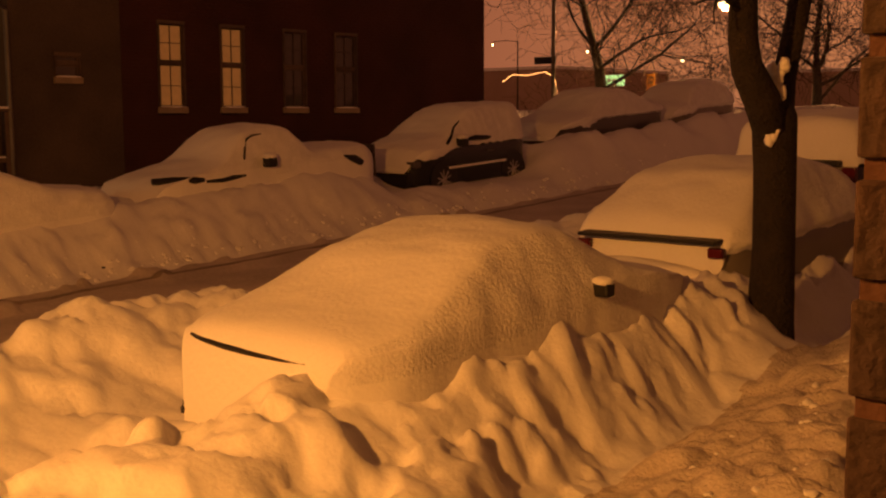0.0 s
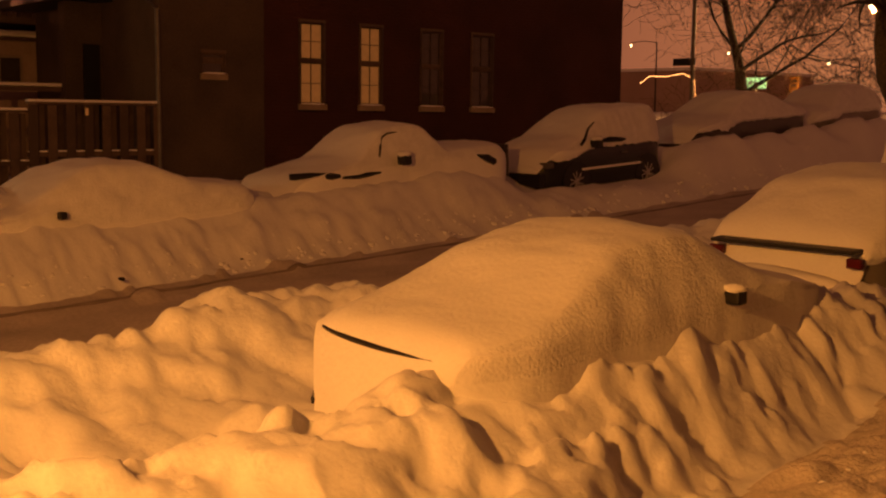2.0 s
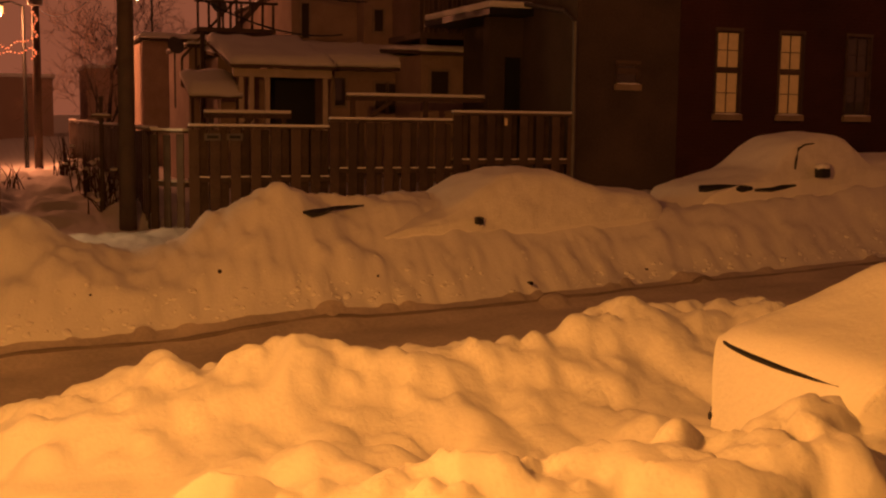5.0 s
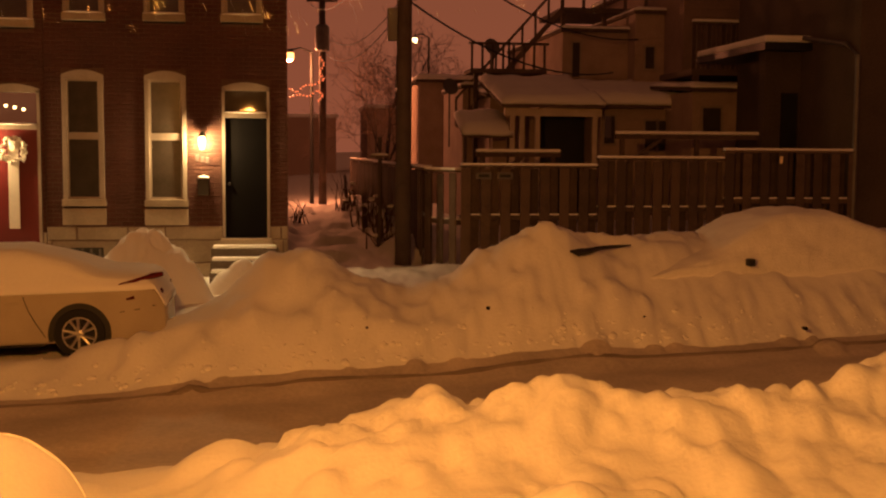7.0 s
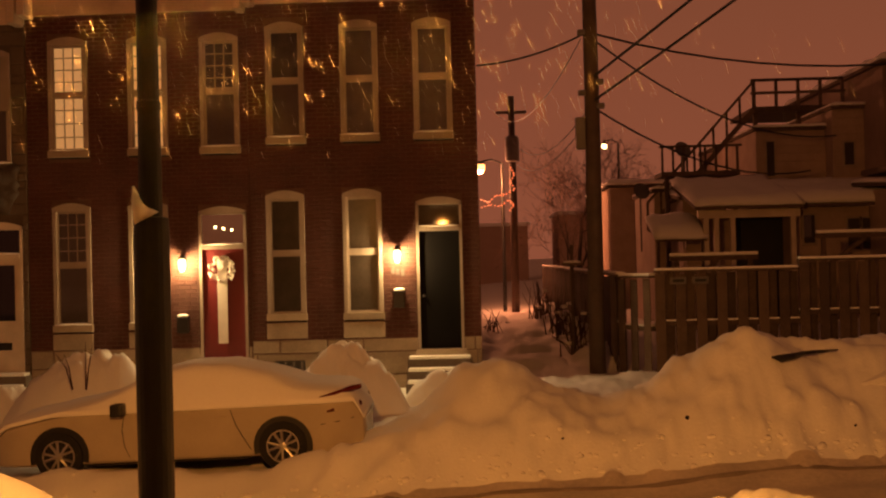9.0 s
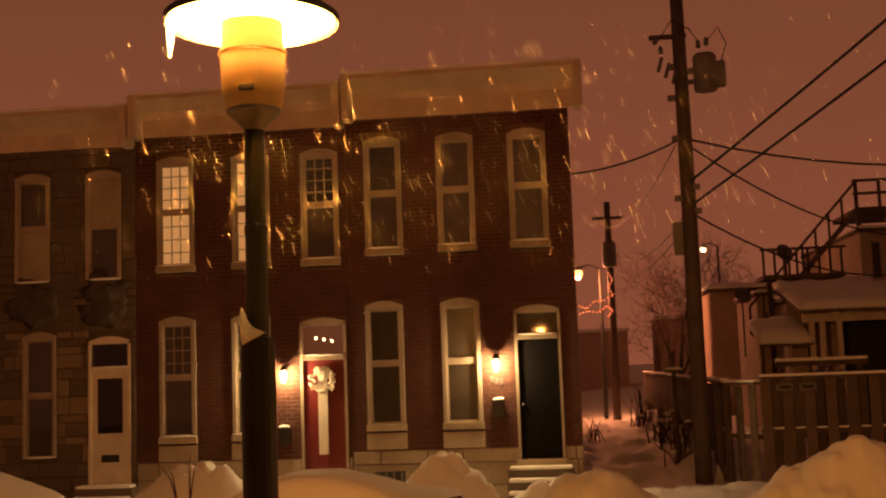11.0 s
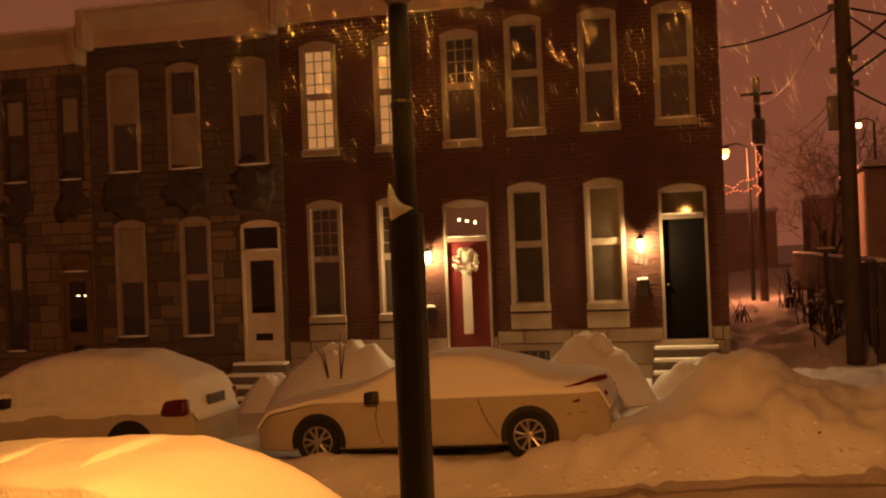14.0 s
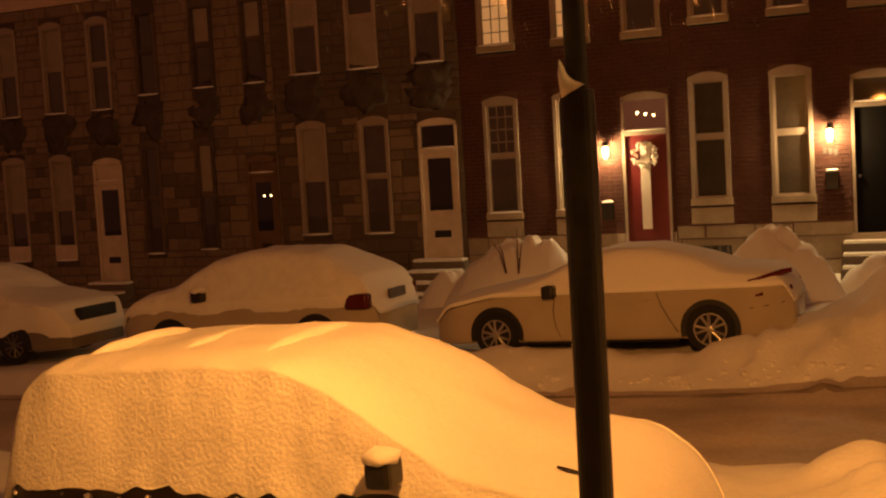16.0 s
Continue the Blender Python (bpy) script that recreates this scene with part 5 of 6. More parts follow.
# heaps of cleared snow on the far pavement
def heap(x, y, rx, ry, top, seed, label):
    """A shovelled mound: steep, chunky, sinking into the snow round it."""
    n, m = 26, 64
    h = B()
    base = ground_at(x, y)
    rows = []
    for i in range(n + 1):
        row = []
        for k in range(m):
            u, a = i / n, k * math.tau / m
            px, py = rx * u * math.cos(a), ry * u * math.sin(a)
            chunk = abs(noise.noise(Vector((px * 2.6 + seed, py * 2.6, seed)))) + 0.5 * abs(noise.noise(Vector((px * 6 + seed, py * 6, 2))))
            skew = 1 + 0.25 * noise.noise(Vector((math.cos(a) * 1.3, math.sin(a) * 1.3, seed)))
            z = top * (1 - min(1, u * skew) ** 1.7) * (0.88 + 0.34 * chunk) - 0.30 * u**4
            row.append(h.verts.new((px, py, z)))
        rows.append(row)
    for r0, r1 in zip(rows, rows[1:]):
        for k in range(m):
            h.faces.new((r0[k], r1[k], r1[(k + 1) % m], r0[(k + 1) % m]))
    bmesh.ops.remove_doubles(h, verts=rows[0], dist=0.001)
    ob = mesh_object("snow_mound", h, SNOW, smooth=True)
    ob.location = (x, y, base)
    return tagged(ob, label, "snow mound", "snow mounds")


heap(-1.95, 18.6, 1.15, 0.9, 1.05, 2, "chunky mound of cleared snow beside the steps")
heap(-6.15, 18.6, 1.6, 0.9, 1.12, 3, "broad mound of cleared snow under the windows")
heap(-0.30, 19.1, 0.9, 0.5, 0.45, 6, "low mound of snow over the foot of the steps")
heap(-7.6, 18.9, 0.8, 0.6, 0.6, 4, "small mound of cleared snow under the windows")
heap(-10.2, 18.9, 1.5, 0.7, 0.6, 5, "long mound of snow along the stone house")
for k, (x, y) in enumerate(((-5.9, 17.6), (-6.15, 17.7))):
    t = thing("bare_shrub", "bare shrub stems poking from the snow", "shrub", (x, y, 0.6), "shrub stems")
    for j in range(2):
        part("stem", tube(B(), [(0, 0, 0), (0.05 * j - 0.1 * k, 0, 0.35), (0.12 * j - 0.25 * k, 0.02, 0.75 - 0.2 * k)], [0.014, 0.010, 0.004], 5), TWIG, t)

# ---- brick, stone and foundation courses on the fronts ----
for ob, x0, x1, z0, z1, holes, near in (
    (house1, -3.90, 0.30, 1.10, 7.27, H1, (-1.75, -0.86, 1.1, 3.4)),
    (house2, -8.02, -3.91, 1.00, 7.17, H2, (-5.42, -4.86, 1.0, 3.6)),
):
    brick_field("brickwork", x0, x1, z0, z1, FRONT - 0.0005, [(h[0] - 0.01, h[1] + 0.01, h[2], h[3] + 0.10) for h in holes], BRICK, ob, seed=int(x0 * -10), near=near)
    brick_field("foundation", x0, x1, -0.6, z0 - 0.012, FRONT - 0.0005, [(h[0] - 0.01, h[1] + 0.01, h[2] - 0.15, h[3]) for h in holes], LIMESTONE, ob, size=(0.75, 0.30), joint=0.012, seed=5, near=(x0 - 1, x1 + 1, -1, 2), stone=True)
for k, (a, b, bt, tp, wins, door, panel) in enumerate(STONES[:3]):
    ob = [o for o in scene.objects if o.name.startswith("stone_rowhouse")][k]
    brick_field("stonework", a, b, -0.6, bt - 0.01, FRONT - 0.0005, [(h[0] - 0.01, h[1] + 0.01, h[2] - 0.02, h[3] + 0.10) for h in wins] + [(door[0] - 0.01, door[1] + 0.01, door[2], door[3])], STONE, ob, size=(0.40, 0.19), joint=0.014, seed=20 + k, near=(a, b, 0.8, 3.6), stone=True)
for a, b, c, d in (H1[3], H1[4], H2[3], H2[4]):
    ob = house1 if a > -3.9 else house2
    part("apron_stone", box(B(), a - 0.02, b + 0.02, FRONT - 0.055, FRONT - 0.03, c - 0.30, c - 0.005, 0.01), LIMESTONE, ob)
for x in (-3.22, -7.2):
    g = part("vent_grille", box(B(), x - 0.28, x + 0.28, FRONT - 0.05, FRONT - 0.035, 0.42, 0.72, 0.01), BLACK, house1 if x > -3.9 else house2)
    for k in range(4):
        part("bar", box(B(), x - 0.25 + 0.15 * k, x - 0.21 + 0.15 * k, FRONT - 0.062, FRONT - 0.052, 0.44, 0.70), GREYMETAL, g)

# ---- rear houses behind the fence ----
SIDING = material("grey_clapboard", (0.45, 0.35, 0.285), 0.85, vary=0.3, scale=1.5, fine=25, bump=0.2)
BROWNSIDING = material("brown_clapboard", (0.31, 0.225, 0.18), 0.85, vary=0.3, scale=1.5, fine=25, bump=0.2)


def tilted(x0, x1, y0, y1, z0, z1, thick, seed=0):
    """A sloping slab, rising from y0 to y1; with a seed its top is lumpy and rounded off at the rim."""
    bm = B()
    nx, ny = (max(2, int((x1 - x0) / 0.15)), max(2, int((y1 - y0) / 0.2))) if seed else (1, 1)
    rows = []
    for top in (0, 1):
        for j in range(ny + 1):
            row = []
            for i in range(nx + 1):
                x, y, z = x0 + (x1 - x0) * i / nx, y0 + (y1 - y0) * j / ny, z0 + (z1 - z0) * j / ny
                rim = 0.45 if seed and (i in (0, nx) or j == 0) else 1.0
                lump = noise.noise(Vector((x * 1.7, y * 1.7, seed))) * 0.45 if seed else 0
                row.append(bm.verts.new((x, y + (0.12 * lump if j == 0 else 0), z + top * thick * rim * (1 + lump) - (0.10 * abs(lump) if seed and j == 0 else 0))))
            rows.append(row)
    for top in (0, 1):
        for j in range(ny):
            for i in range(nx):
                r = rows[top * (ny + 1):]
                q = (r[j][i], r[j][i + 1], r[j + 1][i + 1], r[j + 1][i])
                bm.faces.new(q if top else q[::-1])
    lo, hi = rows[:ny + 1], rows[ny + 1:]
    for i in range(nx):
        bm.faces.new((lo[0][i], lo[0][i + 1], hi[0][i + 1], hi[0][i]))
        bm.faces.new((lo[ny][i + 1], lo[ny][i], hi[ny][i], hi[ny][i + 1]))
    for j in range(ny):
        bm.faces.new((lo[j + 1][0], lo[j][0], hi[j][0], hi[j + 1][0]))
        bm.faces.new((lo[j][nx], lo[j + 1][nx], hi[j + 1][nx], hi[j][nx]))
    return bm


def block(name, label, x0, x1, y0, y1, z0, z1, mat=SIDING, windows=(), roof_over=0.15, snow=0.16, slope=0.0):
    h = thing(name, label, "house", group="backs of houses behind the fence")
    part("wall", box(B(), x0, x1, y0, y1, z0, z1), mat, h)
    r = part("roof", tilted(x0 - roof_over, x1 + roof_over, y0 - roof_over * 2, y1, z1 + 0.002, z1 + 0.002 + 2 * slope, 0.09), WOOD, h)
    part("snow_cap", tilted(x0 - roof_over, x1 + roof_over, y0 - roof_over * 2 - 0.02, y1, z1 + 0.094, z1 + 0.094 + 2 * slope, snow * 1.2, 2 + int(10 * x0)), SNOW, r, smooth=True)
    for a, b, c, d in windows:
        w = part("window", box(B(), a - 0.06, b + 0.06, y0 - 0.05, y0 - 0.004, c - 0.06, d + 0.06, 0.01), TRIM, h)
        part("pane", box(B(), a, b, y0 - 0.058, y0 - 0.052, c, d), GLASS, w)
    for k in range(int((z1 - z0) / 0.22)):
        part("clapboard", box(B(), x0 - 0.012, x1 + 0.012, y0 - 0.022, y0 - 0.003, z0 + 0.22 * k, z0 + 0.22 * k + 0.2), mat, h)
    return h


block("frame_house", "small frame outhouse with a flat snowy roof", 5.4, 6.13, 33.0, 37.0, 0, 4.3, windows=(), roof_over=0.08, snow=0.08)
block("frame_house", "lean-to with a snow-covered roof behind the fence", 5.84, 6.97, 31.0, 34.0, 0, 3.95, windows=(), roof_over=0.12, snow=0.10, slope=0.15)
block("frame_house", "two-storey frame house with a bay behind the fence", 8.23, 10.33, 32.5, 40.5, 0, 5.93, windows=((8.51, 8.72, 4.64, 5.62),), roof_over=0.08, snow=0.08)
block("frame_house", "tall narrow frame house with snow on its flat roof", 10.17, 11.54, 31.8, 40.8, 0, 6.41, windows=((10.47, 10.72, 4.86, 5.47),), roof_over=0.08, snow=0.08)
block("frame_house", "frame house back with deep snow on its lean-to", 8.21, 10.84, 29.0, 32.2, 0, 3.6, windows=((8.5, 8.77, 2.7, 3.4), (9.6, 9.89, 2.52, 3.29), (9.96, 10.22, 2.52, 3.29)), roof_over=0.22, snow=0.22, slope=0.30)
block("frame_house", "low shed wing with a thin snowy roof", 10.15, 12.02, 27.0, 30.0, 0, 3.96, windows=((10.41, 10.86, 2.96, 3.56),), roof_over=0.1, snow=0.10, slope=0.1)
block("frame_house", "tall brown frame house end beyond the fence", 11.02, 14.04, 30.2, 39.2, 0, 7.37, windows=(), mat=BROWNSIDING)

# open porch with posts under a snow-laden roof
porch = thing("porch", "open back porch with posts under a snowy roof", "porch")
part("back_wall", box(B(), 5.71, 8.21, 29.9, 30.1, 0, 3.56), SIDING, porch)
# black panel set on the wall for the shade in the porch recess
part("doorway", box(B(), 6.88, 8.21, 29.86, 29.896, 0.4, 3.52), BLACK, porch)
part("beam", box(B(), 5.71, 8.21, 28.2, 28.34, 3.56-0.2, 3.56), WHITEPAINT, porch)
for x in (5.91, 6.16, 6.56, 8.04):
    part("post", box(B(), x - 0.06, x + 0.06, 28.21, 28.33, 0, 3.56 - 0.202), WHITEPAINT, porch)
roof = part("roof", tilted(5.71 - 0.1, 8.21 + 0.05, 28.0, 31.4, 3.56 + 0.01, 3.56 + 0.75, 0.08), WOOD, porch)
part("snow_cap", tilted(5.71 - 0.1, 8.21 + 0.05, 27.98, 31.4, 3.56 + 0.095, 3.56 + 0.84, 0.20, 3), SNOW, roof, smooth=True)
awning = thing("awning", "small sagging awning loaded with snow", "awning")
roof = part("roof", tilted(4.65, 5.92, 28.2, 29.6, 2.81, 2.81 + 0.5, 0.06), WOOD, awning)
part("snow_cap", tilted(4.65 - 0.02, 5.92 + 0.02, 28.18, 29.6, 2.81 + 0.065, 2.81 + 0.57, 0.22, 5), SNOW, roof, smooth=True)
for x in (4.65 + 0.05, 5.92 - 0.12):
    part("post", box(B(), x, x + 0.07, 28.3, 28.37, 0, 2.81), WOOD, awning)
gallery = thing("balcony", "dark upper balcony with snow along its rail", "balcony")
part("floor", box(B(), 10.34, 11.94+1.2, 27.6, 30.1, 5.66 - 1.25, 5.66 - 1.1), WOOD, gallery)
for k in range(22):
    x = 10.34 + (11.94 + 1.1 - 10.34) * k / 21
    part("baluster", box(B(), x, x + 0.09, 27.62, 27.66, 5.66 - 1.1, 5.66 - 0.002), WOOD, gallery)
rail = part("rail", box(B(), 10.34, 11.94+1.2, 27.58, 27.70, 5.66, 5.66 + 0.06), WOOD, gallery)
part("snow_cap", box(B(), 10.34, 11.94+1.2, 27.58, 27.70, 5.66 + 0.062, 5.66 + 0.13, 0.02), SNOW, rail)
for x in (10.34 + 0.05, 11.94 + 1.0):
    part("post", box(B(), x, x + 0.14, 27.63, 27.77, 0, 5.66 - 1.252), WOOD, gallery)
# black panel, shade put in as colour for the recess below the balcony
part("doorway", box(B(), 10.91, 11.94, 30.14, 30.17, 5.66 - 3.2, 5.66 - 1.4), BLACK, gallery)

block("frame_house", "low terrace of houses at the end of the alley", 5.2, 12.0, 42, 50, 0, 5.0)

deck = thing("roof_deck", "wooden roof deck with open rails and a stair", "deck")
part("floor", box(B(), 8.3, 10.9, 33.0, 36.0, 6.55, 6.69), WOOD, deck)
for k in range(5):
    part("post", box(B(), 8.3 + 0.63 * k, 8.38 + 0.63 * k, 33.0, 33.08, 6.692, 7.42), WOOD, deck)
for z in (7.05, 7.42):
    part("rail", box(B(), 8.25, 10.95, 32.96, 33.1, z, z + 0.07), WOOD, deck)
for x in (8.35, 9.6, 10.8):
    part("leg", box(B(), x, x + 0.12, 33.2, 33.32, 5.9, 6.548), WOOD, deck)
part("stair_string", tube(B(), [(8.3, 33.0, 6.6), (5.2, 33.0, 3.2)], 0.10, 4), WOOD, deck)
part("stair_rail", tube(B(), [(8.3, 33.0, 7.4), (5.2, 33.0, 4.0)], 0.05, 4), WOOD, deck)
for k in range(9):
    u = k / 8
    part("baluster", box(B(), 8.3 - 3.1 * u - 0.03, 8.3 - 3.1 * u + 0.03, 32.97, 33.03, 6.6 - 3.4 * u, 7.4 - 3.4 * u), WOOD, deck)
deck2 = thing("balcony", "lower wooden balcony behind the fence", "balcony")
part("floor", box(B(), 5.5, 7.7, 32.2, 33.5, 4.7, 4.82), WOOD, deck2)
for k in range(8):
    part("post", box(B(), 5.5 + 0.3 * k, 5.56 + 0.3 * k, 32.2, 32.26, 4.822, 5.5), WOOD, deck2)
part("rail", box(B(), 5.45, 7.75, 32.16, 32.3, 5.5, 5.56), WOOD, deck2)
for x in (5.6, 7.5):
    part("leg", box(B(), x, x + 0.12, 32.3, 32.42, 0.2, 4.698), WOOD, deck2)
for x, z in ((6.15, 5.45), (4.95, 4.3)):
    d = thing("satellite_dish", "round satellite dish on a mast", "satellite dish", (x, 32.6, z), "satellite dishes")
    part("dish", turned(B(), [(0.02, -0.03), (0.14, 0.0), (0.24, 0.05), (0.25, 0.06)], 18), GREYMETAL, d).rotation_euler = (radians(70), 0, radians(20))
    part("mast", tube(B(), [(0, 0.05, -1.7), (0, 0.05, 0)], 0.025, 6), GREYMETAL, d)

# yard rails and a picnic frame behind the fence
for x0, x1, y, z in ((4.2, 6.0, 23.5, 2.45), (7.2, 10.8, 23.5, 2.85)):
    t = thing("pergola_frame", "snow-capped timber frame behind the fence", "pergola")
    part("beam", box(B(), x0, x1, y, y + 0.1, z - 0.1, z), WOOD, t)
    part("snow_cap", box(B(), x0, x1, y, y + 0.1, z + 0.002, z + 0.07, 0.02), SNOW, t)
    for k in range(3):
        x = x0 + 0.1 + (x1 - x0 - 0.3) * k / 2
        part("post", box(B(), x, x + 0.09, y + 0.004, y + 0.09, -0.2, z - 0.102), WOOD, t)
    part("brace", tube(B(), [(x0 + 0.3, y + 0.05, z - 0.6), (x0 + 1.0, y + 0.05, z - 0.1)], 0.05, 4), WOOD, t)

# ---- beyond the junction ----
sign = thing("street_sign", "lit green street sign on a pole", "sign", (40.0, 26.0, 0))
part("panel", box(B(), -0.06, 0.0, -0.48, 0.48, 3.55, 3.98, 0.02), GREEN, sign)
part("pole", tube(B(), [(0, 0, 1.4), (0, 0, 3.6)], 0.05, 8), GREYMETAL, sign)
for k in range(3):
    part("bar", box(B(), -0.068, -0.062, -0.36 + 0.25 * k, -0.18 + 0.25 * k, 3.7, 3.82), TRIM, sign)
pole = thing("sign_pole", "tall pole with a dark street name blade", "sign", (33.0, 24.0, 0))
part("pole", tube(B(), [(0, 0, 1.2), (0, 0, 8.0)], 0.07, 8), GREYMETAL, pole)
part("blade", box(B(), -0.03, 0.03, -0.1, 0.8, 4.15, 4.4), BLACK, pole)
glowline = thing("string_lights", "string of warm lights wound through a shrub", "string lights", (45.0, 33.0, 0))
part("cord", tube(B(), [(0, 2.8, 4.0), (0, 2.2, 4.35), (0, 1.2, 4.3), (0, 0.2, 4.45), (0, -0.4, 4.1), (0, -0.6, 3.0)], 0.012, 5), PINKBULB, glowline)
YELLOW = material("faded_yellow_sign_face", (0.50, 0.26, 0.03), 0.6, vary=0.2, scale=6, bump=0)
warn = thing("road_sign", "narrow yellow road sign with dark marks", "sign", (40.0, 24.3, 0))
part("panel", box(B(), -0.04, 0.0, -0.19, 0.19, 3.12, 3.98, 0.015), YELLOW, warn)
part("pole", tube(B(), [(0.03, 0, 1.4), (0.03, 0, 3.2)], 0.04, 8), GREYMETAL, warn)
for k in range(4):
    part("bar", box(B(), -0.048, -0.042, -0.12, 0.10 - 0.05 * (k % 2), 3.22 + 0.19 * k, 3.31 + 0.19 * k), BLACK, warn)
# haze put into the colour: walls kept pale, close to the sky's tone
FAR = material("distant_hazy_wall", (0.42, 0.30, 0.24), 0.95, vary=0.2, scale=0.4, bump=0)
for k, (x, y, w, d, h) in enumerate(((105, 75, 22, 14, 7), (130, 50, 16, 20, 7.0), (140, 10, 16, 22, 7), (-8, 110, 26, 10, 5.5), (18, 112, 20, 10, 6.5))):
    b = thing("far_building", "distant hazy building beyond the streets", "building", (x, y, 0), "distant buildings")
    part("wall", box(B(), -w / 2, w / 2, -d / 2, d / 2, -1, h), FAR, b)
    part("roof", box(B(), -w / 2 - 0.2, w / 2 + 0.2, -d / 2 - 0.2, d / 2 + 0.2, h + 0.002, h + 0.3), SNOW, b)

brick_field("brickwork", 13.62, 25.3, 0.8, 6.4, FRONT - 0.0005, [(h[0] - 0.01, h[1] + 0.01, h[2], h[3]) for h in B_WINS], DARKBRICK, side, seed=77, near=(13.7, 17.0, 1.6, 2.45))


# ---- loose snow: clods along the plough lines, and the flakes in the lamplight ----
def clods(name, label, spots, mat, seed):
    """Many small uneven lumps in one mesh."""
    r = random.Random(seed)
    base = bmesh.new()
    bmesh.ops.create_icosphere(base, subdivisions=2, radius=1.0)
    unit = [v.co.copy() for v in base.verts]
    tris = [tuple(v.index for v in f.verts) for f in base.faces]
    base.free()
    verts, faces = [], []
    for x, y, z, q in spots:
        k, off = len(verts), Vector((r.uniform(0, 50), r.uniform(0, 50), 0))
        sx, sy, sz = q * r.uniform(0.7, 1.4), q * r.uniform(0.7, 1.3), q * r.uniform(0.5, 0.9)
        for c in unit:
            d = 1 + 0.45 * noise.noise(c * 1.3 + off)
            verts.append((x + c.x * sx * d, y + c.y * sy * d, z + c.z * sz * d))
        faces += [tuple(k + i for i in f) for f in tris]
    me = bpy.data.meshes.new(name)
    me.from_pydata(verts, [], faces)
    for p in me.polygons:
        p.use_smooth = True
    me.materials.append(mat)
    return tagged(new(name, me), label, "snow", kind="stuff")


cr = random.Random(12)


def scatter(count, fx, fy, fq, sink=0.3):
    xs = np.array([fx() for _ in range(count)])
    ys = np.array([fy(x) for x in xs])
    zs = height(xs[None, :], ys[None, :])[0]
    out = []
    for x, y, z in zip(xs, ys, zs):
        q = fq()
        out.append((x, y, z - q * sink + q * 0.2, q))
    return out


clods("snow_clods", "crumbly clods of ploughed snow beside the lane", scatter(600, lambda: cr.uniform(-8, 24), lambda x: 13.12 + abs(cr.gauss(0, 0.22)), lambda: cr.uniform(0.012, 0.045), 0.8), SNOW, 1)
clods("snow_clods", "grey clods along the lane's edge", scatter(160, lambda: cr.uniform(-8, 24), lambda x: 13.08 + abs(cr.gauss(0, 0.12)), lambda: cr.uniform(0.015, 0.05)), SNOW, 2)
clods("snow_clods", "trodden snow crumbs on the pavement", scatter(260, lambda: cr.uniform(2, 12), lambda x: cr.uniform(1.6, 3.5), lambda: cr.uniform(0.012, 0.035), 0.4), SNOW, 4)

flake = bmesh.new()
fr = random.Random(6)
for n in range(760):
    p = Vector((POST[0] + fr.gauss(0.5, 1.1), POST[1] + fr.uniform(0.4, 2.6), 3.1 + abs(fr.gauss(0.2, 0.55))))
    d = Vector((0.38 + fr.gauss(0, 0.12), 0.0, -1.0)).normalized() * fr.uniform(0.03, 0.075)
    tube(flake, [p, p + d], fr.uniform(0.00014, 0.00028), 4)
tagged(mesh_object("falling_snow", flake, SNOW), "falling snowflakes caught in the lamplight", "snowflakes", kind="stuff")

clods("snow_clods", "dark lumps of road dirt on the far drift", [(6.47, 12.95, ground_at(6.47, 13.3) + 0.0, 0.045), (2.69, 13.6, ground_at(2.69, 13.6), 0.035), (1.2, 13.5, ground_at(1.2, 13.5), 0.02), (4.6, 13.4, ground_at(4.6, 13.4), 0.02), (8.4, 13.35, ground_at(8.4, 13.35), 0.025)], BARK, 9)
for k, x in enumerate((3.72, 4.12)):
    pl = thing("fence_sign", "small pale notice plate on the fence", "sign", (x, 20.70, 2.02), "notices on the fence")
    part("plate", box(B(), 0, 0.30, -0.012, 0, -0.07, 0.06, 0.004), GREYMETAL, pl)
    part("bar", box(B(), 0.05, 0.25, -0.018, -0.014, -0.03, 0.02), DARKMETAL, pl)
reflector = thing("reflector", "small amber reflector on the fence", "reflector", (9.62, 20.70, 2.34))
# lens glows by its material, emission standing in for reflected light
part("lens", box(B(), -0.03, 0.03, -0.02, 0, -0.07, 0.07, 0.008), LITDIM, reflector)
vent = thing("roof_vent", "dark roof vent with snow above the cornice", "vent", (-3.15, 21.0, 7.82))
part("cowl", box(B(), -0.2, 0.2, -0.15, 0.15, 0.16, 0.42, 0.04), BLACK, vent)
part("snow_cap", blob(B(), (0, 0, 0.42), (0.2, 0.15, 0.06), 2, 0.3), SNOW, vent, smooth=True)
third = [o for o in scene.objects if o.name.startswith("stone_rowhouse") and not o.parent][2]
for a, b, c, d in STONES[2][4][3:]:
    part("apron_panel", box(B(), a + 0.01, b - 0.01, FRONT - 0.06, FRONT - 0.042, c, c + 0.36, 0.006), WHITEPAINT, third)


# red lights wound round the far pole and strung to the lamp
garland = thing("string_lights", "string of small red lights tangled round the alley pole", "string lights", (0, 44.75, 0))
line = [(0.43, 0, 4.85), (0.75, 0, 4.70), (1.04, 0, 4.98), (1.40, 0, 5.0), (1.80, 0, 5.20), (1.62, 0, 5.5), (1.80, 0, 5.8), (1.62, 0, 6.1)]
low = [(0.43, 0, 4.50), (0.8, 0, 4.62), (1.2, 0, 4.55), (1.55, 0, 4.80), (1.75, 0, 4.60), (1.55, 0, 4.35)]
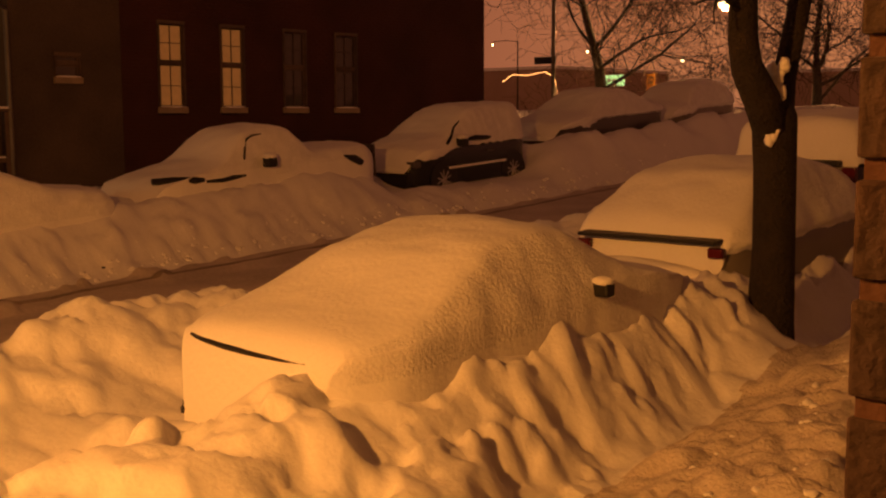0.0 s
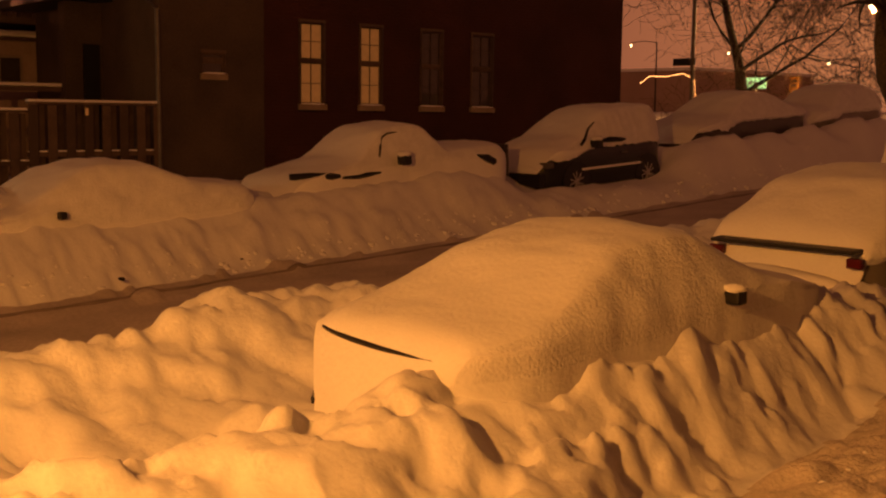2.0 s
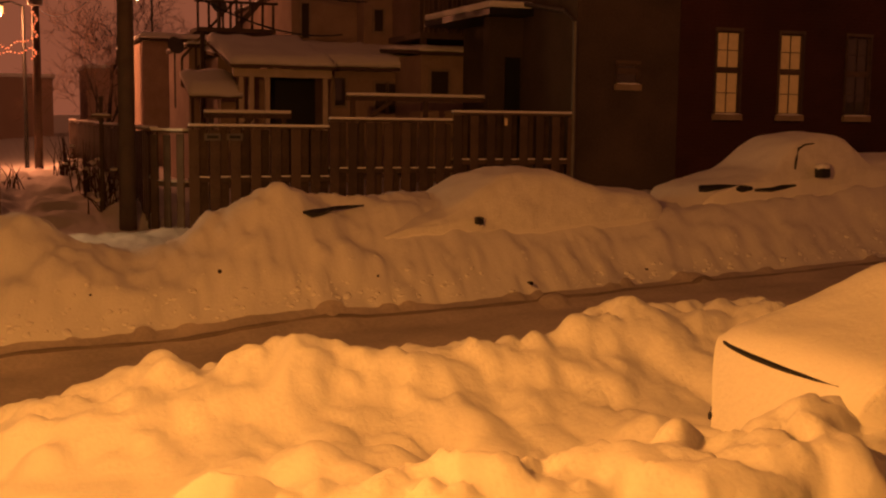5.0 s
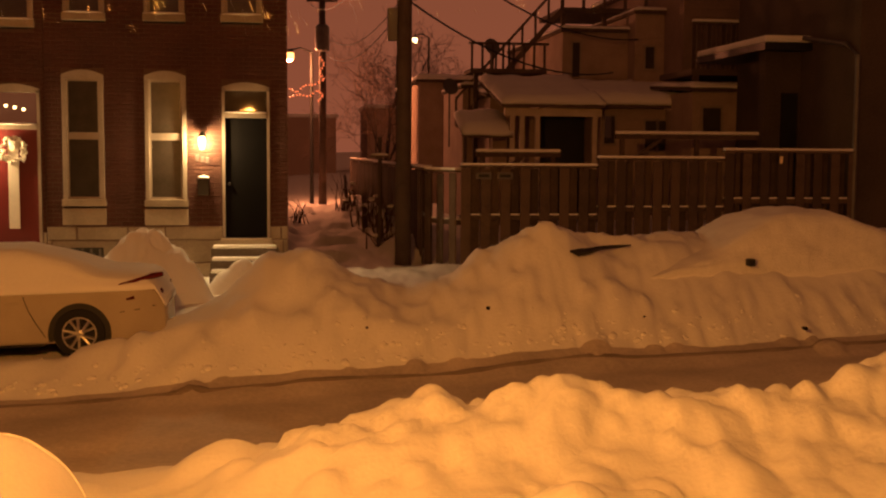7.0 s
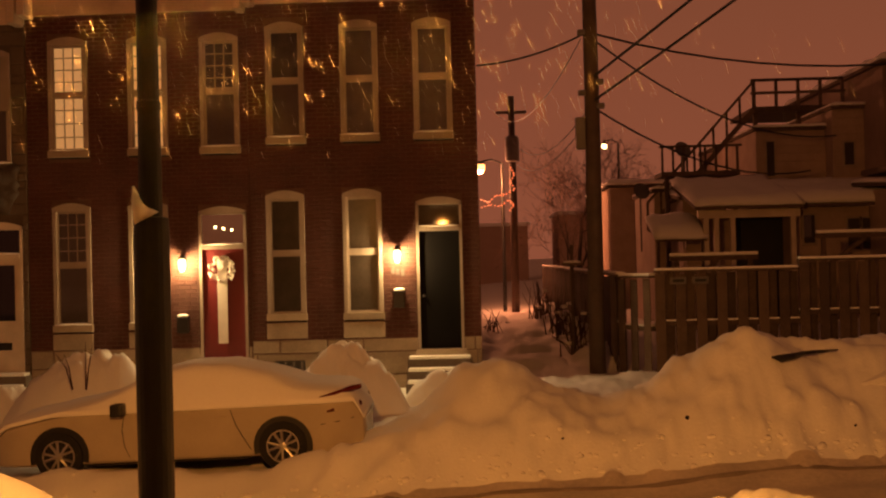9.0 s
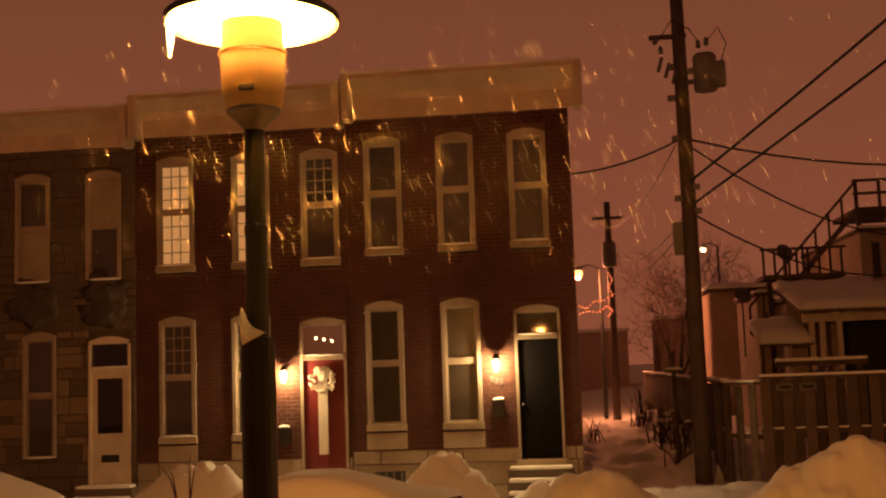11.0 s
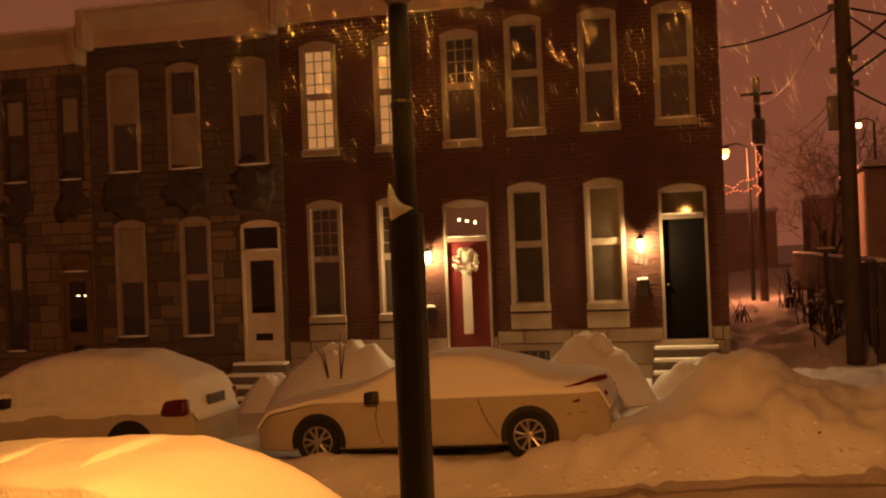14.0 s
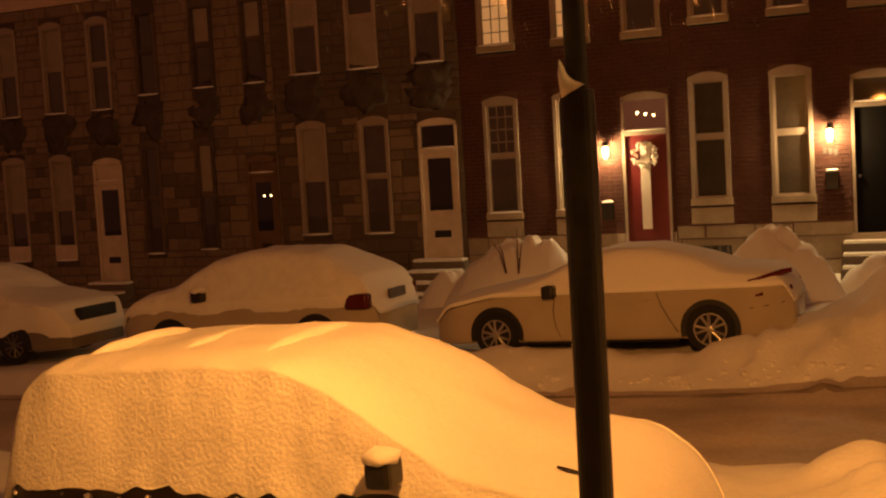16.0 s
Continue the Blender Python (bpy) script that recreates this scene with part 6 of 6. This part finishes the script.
for run in (line, low):
    part("cord", tube(B(), run, 0.02, 5), BLACK, garland)
    for p, q in zip(run, run[1:]):
        for u in (0.15, 0.5, 0.85):
            c = Vector(p).lerp(Vector(q), u)
            part("light", blob(B(), (c.x, -0.03, c.z), (0.05, 0.03, 0.035), 1, 0.3, 1), REDLIGHT, garland)
table = thing("bird_table", "dark bird table on a post capped with snow", "bird table", (2.23, 24.0, 0))
part("post", tube(B(), [(0, 0, 0.2), (0, 0, 2.32)], 0.045, 7), WOOD, table)
part("tray", box(B(), -0.20, 0.20, -0.18, 0.18, 2.32, 2.37, 0.01), WOOD, table)
part("finial", tube(B(), [(0, 0, 2.37), (0, 0, 2.75)], [0.03, 0.05], 7), WOOD, table)
part("snow_cap", blob(B(), (0, 0, 2.38), (0.19, 0.17, 0.04), 3, 0.3), SNOW, table, smooth=True)


# brush and scrap along the alley fence, poking out of the snow
def brush(x, y, tall, seed):
    r = random.Random(seed)
    g = ground_at(x, y)
    t = thing("bare_shrub", "dark leafless brush poking through alley snow", "shrub", (x, y, g), "brush along the alley")
    bm = B()
    for k in range(16):
        a, lean, h = r.uniform(0, 6.28), r.uniform(0.05, 0.55), tall * r.uniform(0.5, 1.0)
        o = Vector((r.gauss(0, 0.18), r.gauss(0, 0.3), -0.1))
        m = o + Vector((math.cos(a) * lean * 0.4, math.sin(a) * lean * 0.4, h * 0.6))
        e = o + Vector((math.cos(a) * lean, math.sin(a) * lean, h))
        tube(bm, [o, m, e], [0.022, 0.014, 0.005], 4)
    part("brushwood", bm, TWIG, t)
    for k in range(2):
        q = r.uniform(0.06, 0.12)
        part("snow_clump", blob(B(), (r.gauss(0, 0.2), r.gauss(0, 0.35), r.uniform(0.1, 0.6) * tall), (q, q, q * 0.5), seed + k, 0.3), SNOW, t, smooth=True)


for k, (x, y, tall) in enumerate(((2.35, 24.0, 0.9), (2.5, 26.2, 1.2), (2.3, 28.6, 1.0), (2.45, 31.5, 1.4), (2.2, 35.0, 1.3), (2.4, 39.0, 1.5), (0.55, 33.0, 0.8))):
    brush(x, y, tall, 40 + k)

gap = thing("bumper", "dark bumper edge showing under a snowdrift", "bumper", (4.0, 14.12, 1.20))
part("strip", tube(B(), [(-0.17, -0.03, 0.0), (-0.05, 0.0, -0.02), (0.12, 0.10, -0.01), (0.34, 0.38, 0.005), (0.60, 0.50, 0.012), (0.78, 0.44, 0.035)], [0.012, 0.05, 0.042, 0.028, 0.022, 0.008], 8), BLACK, gap)
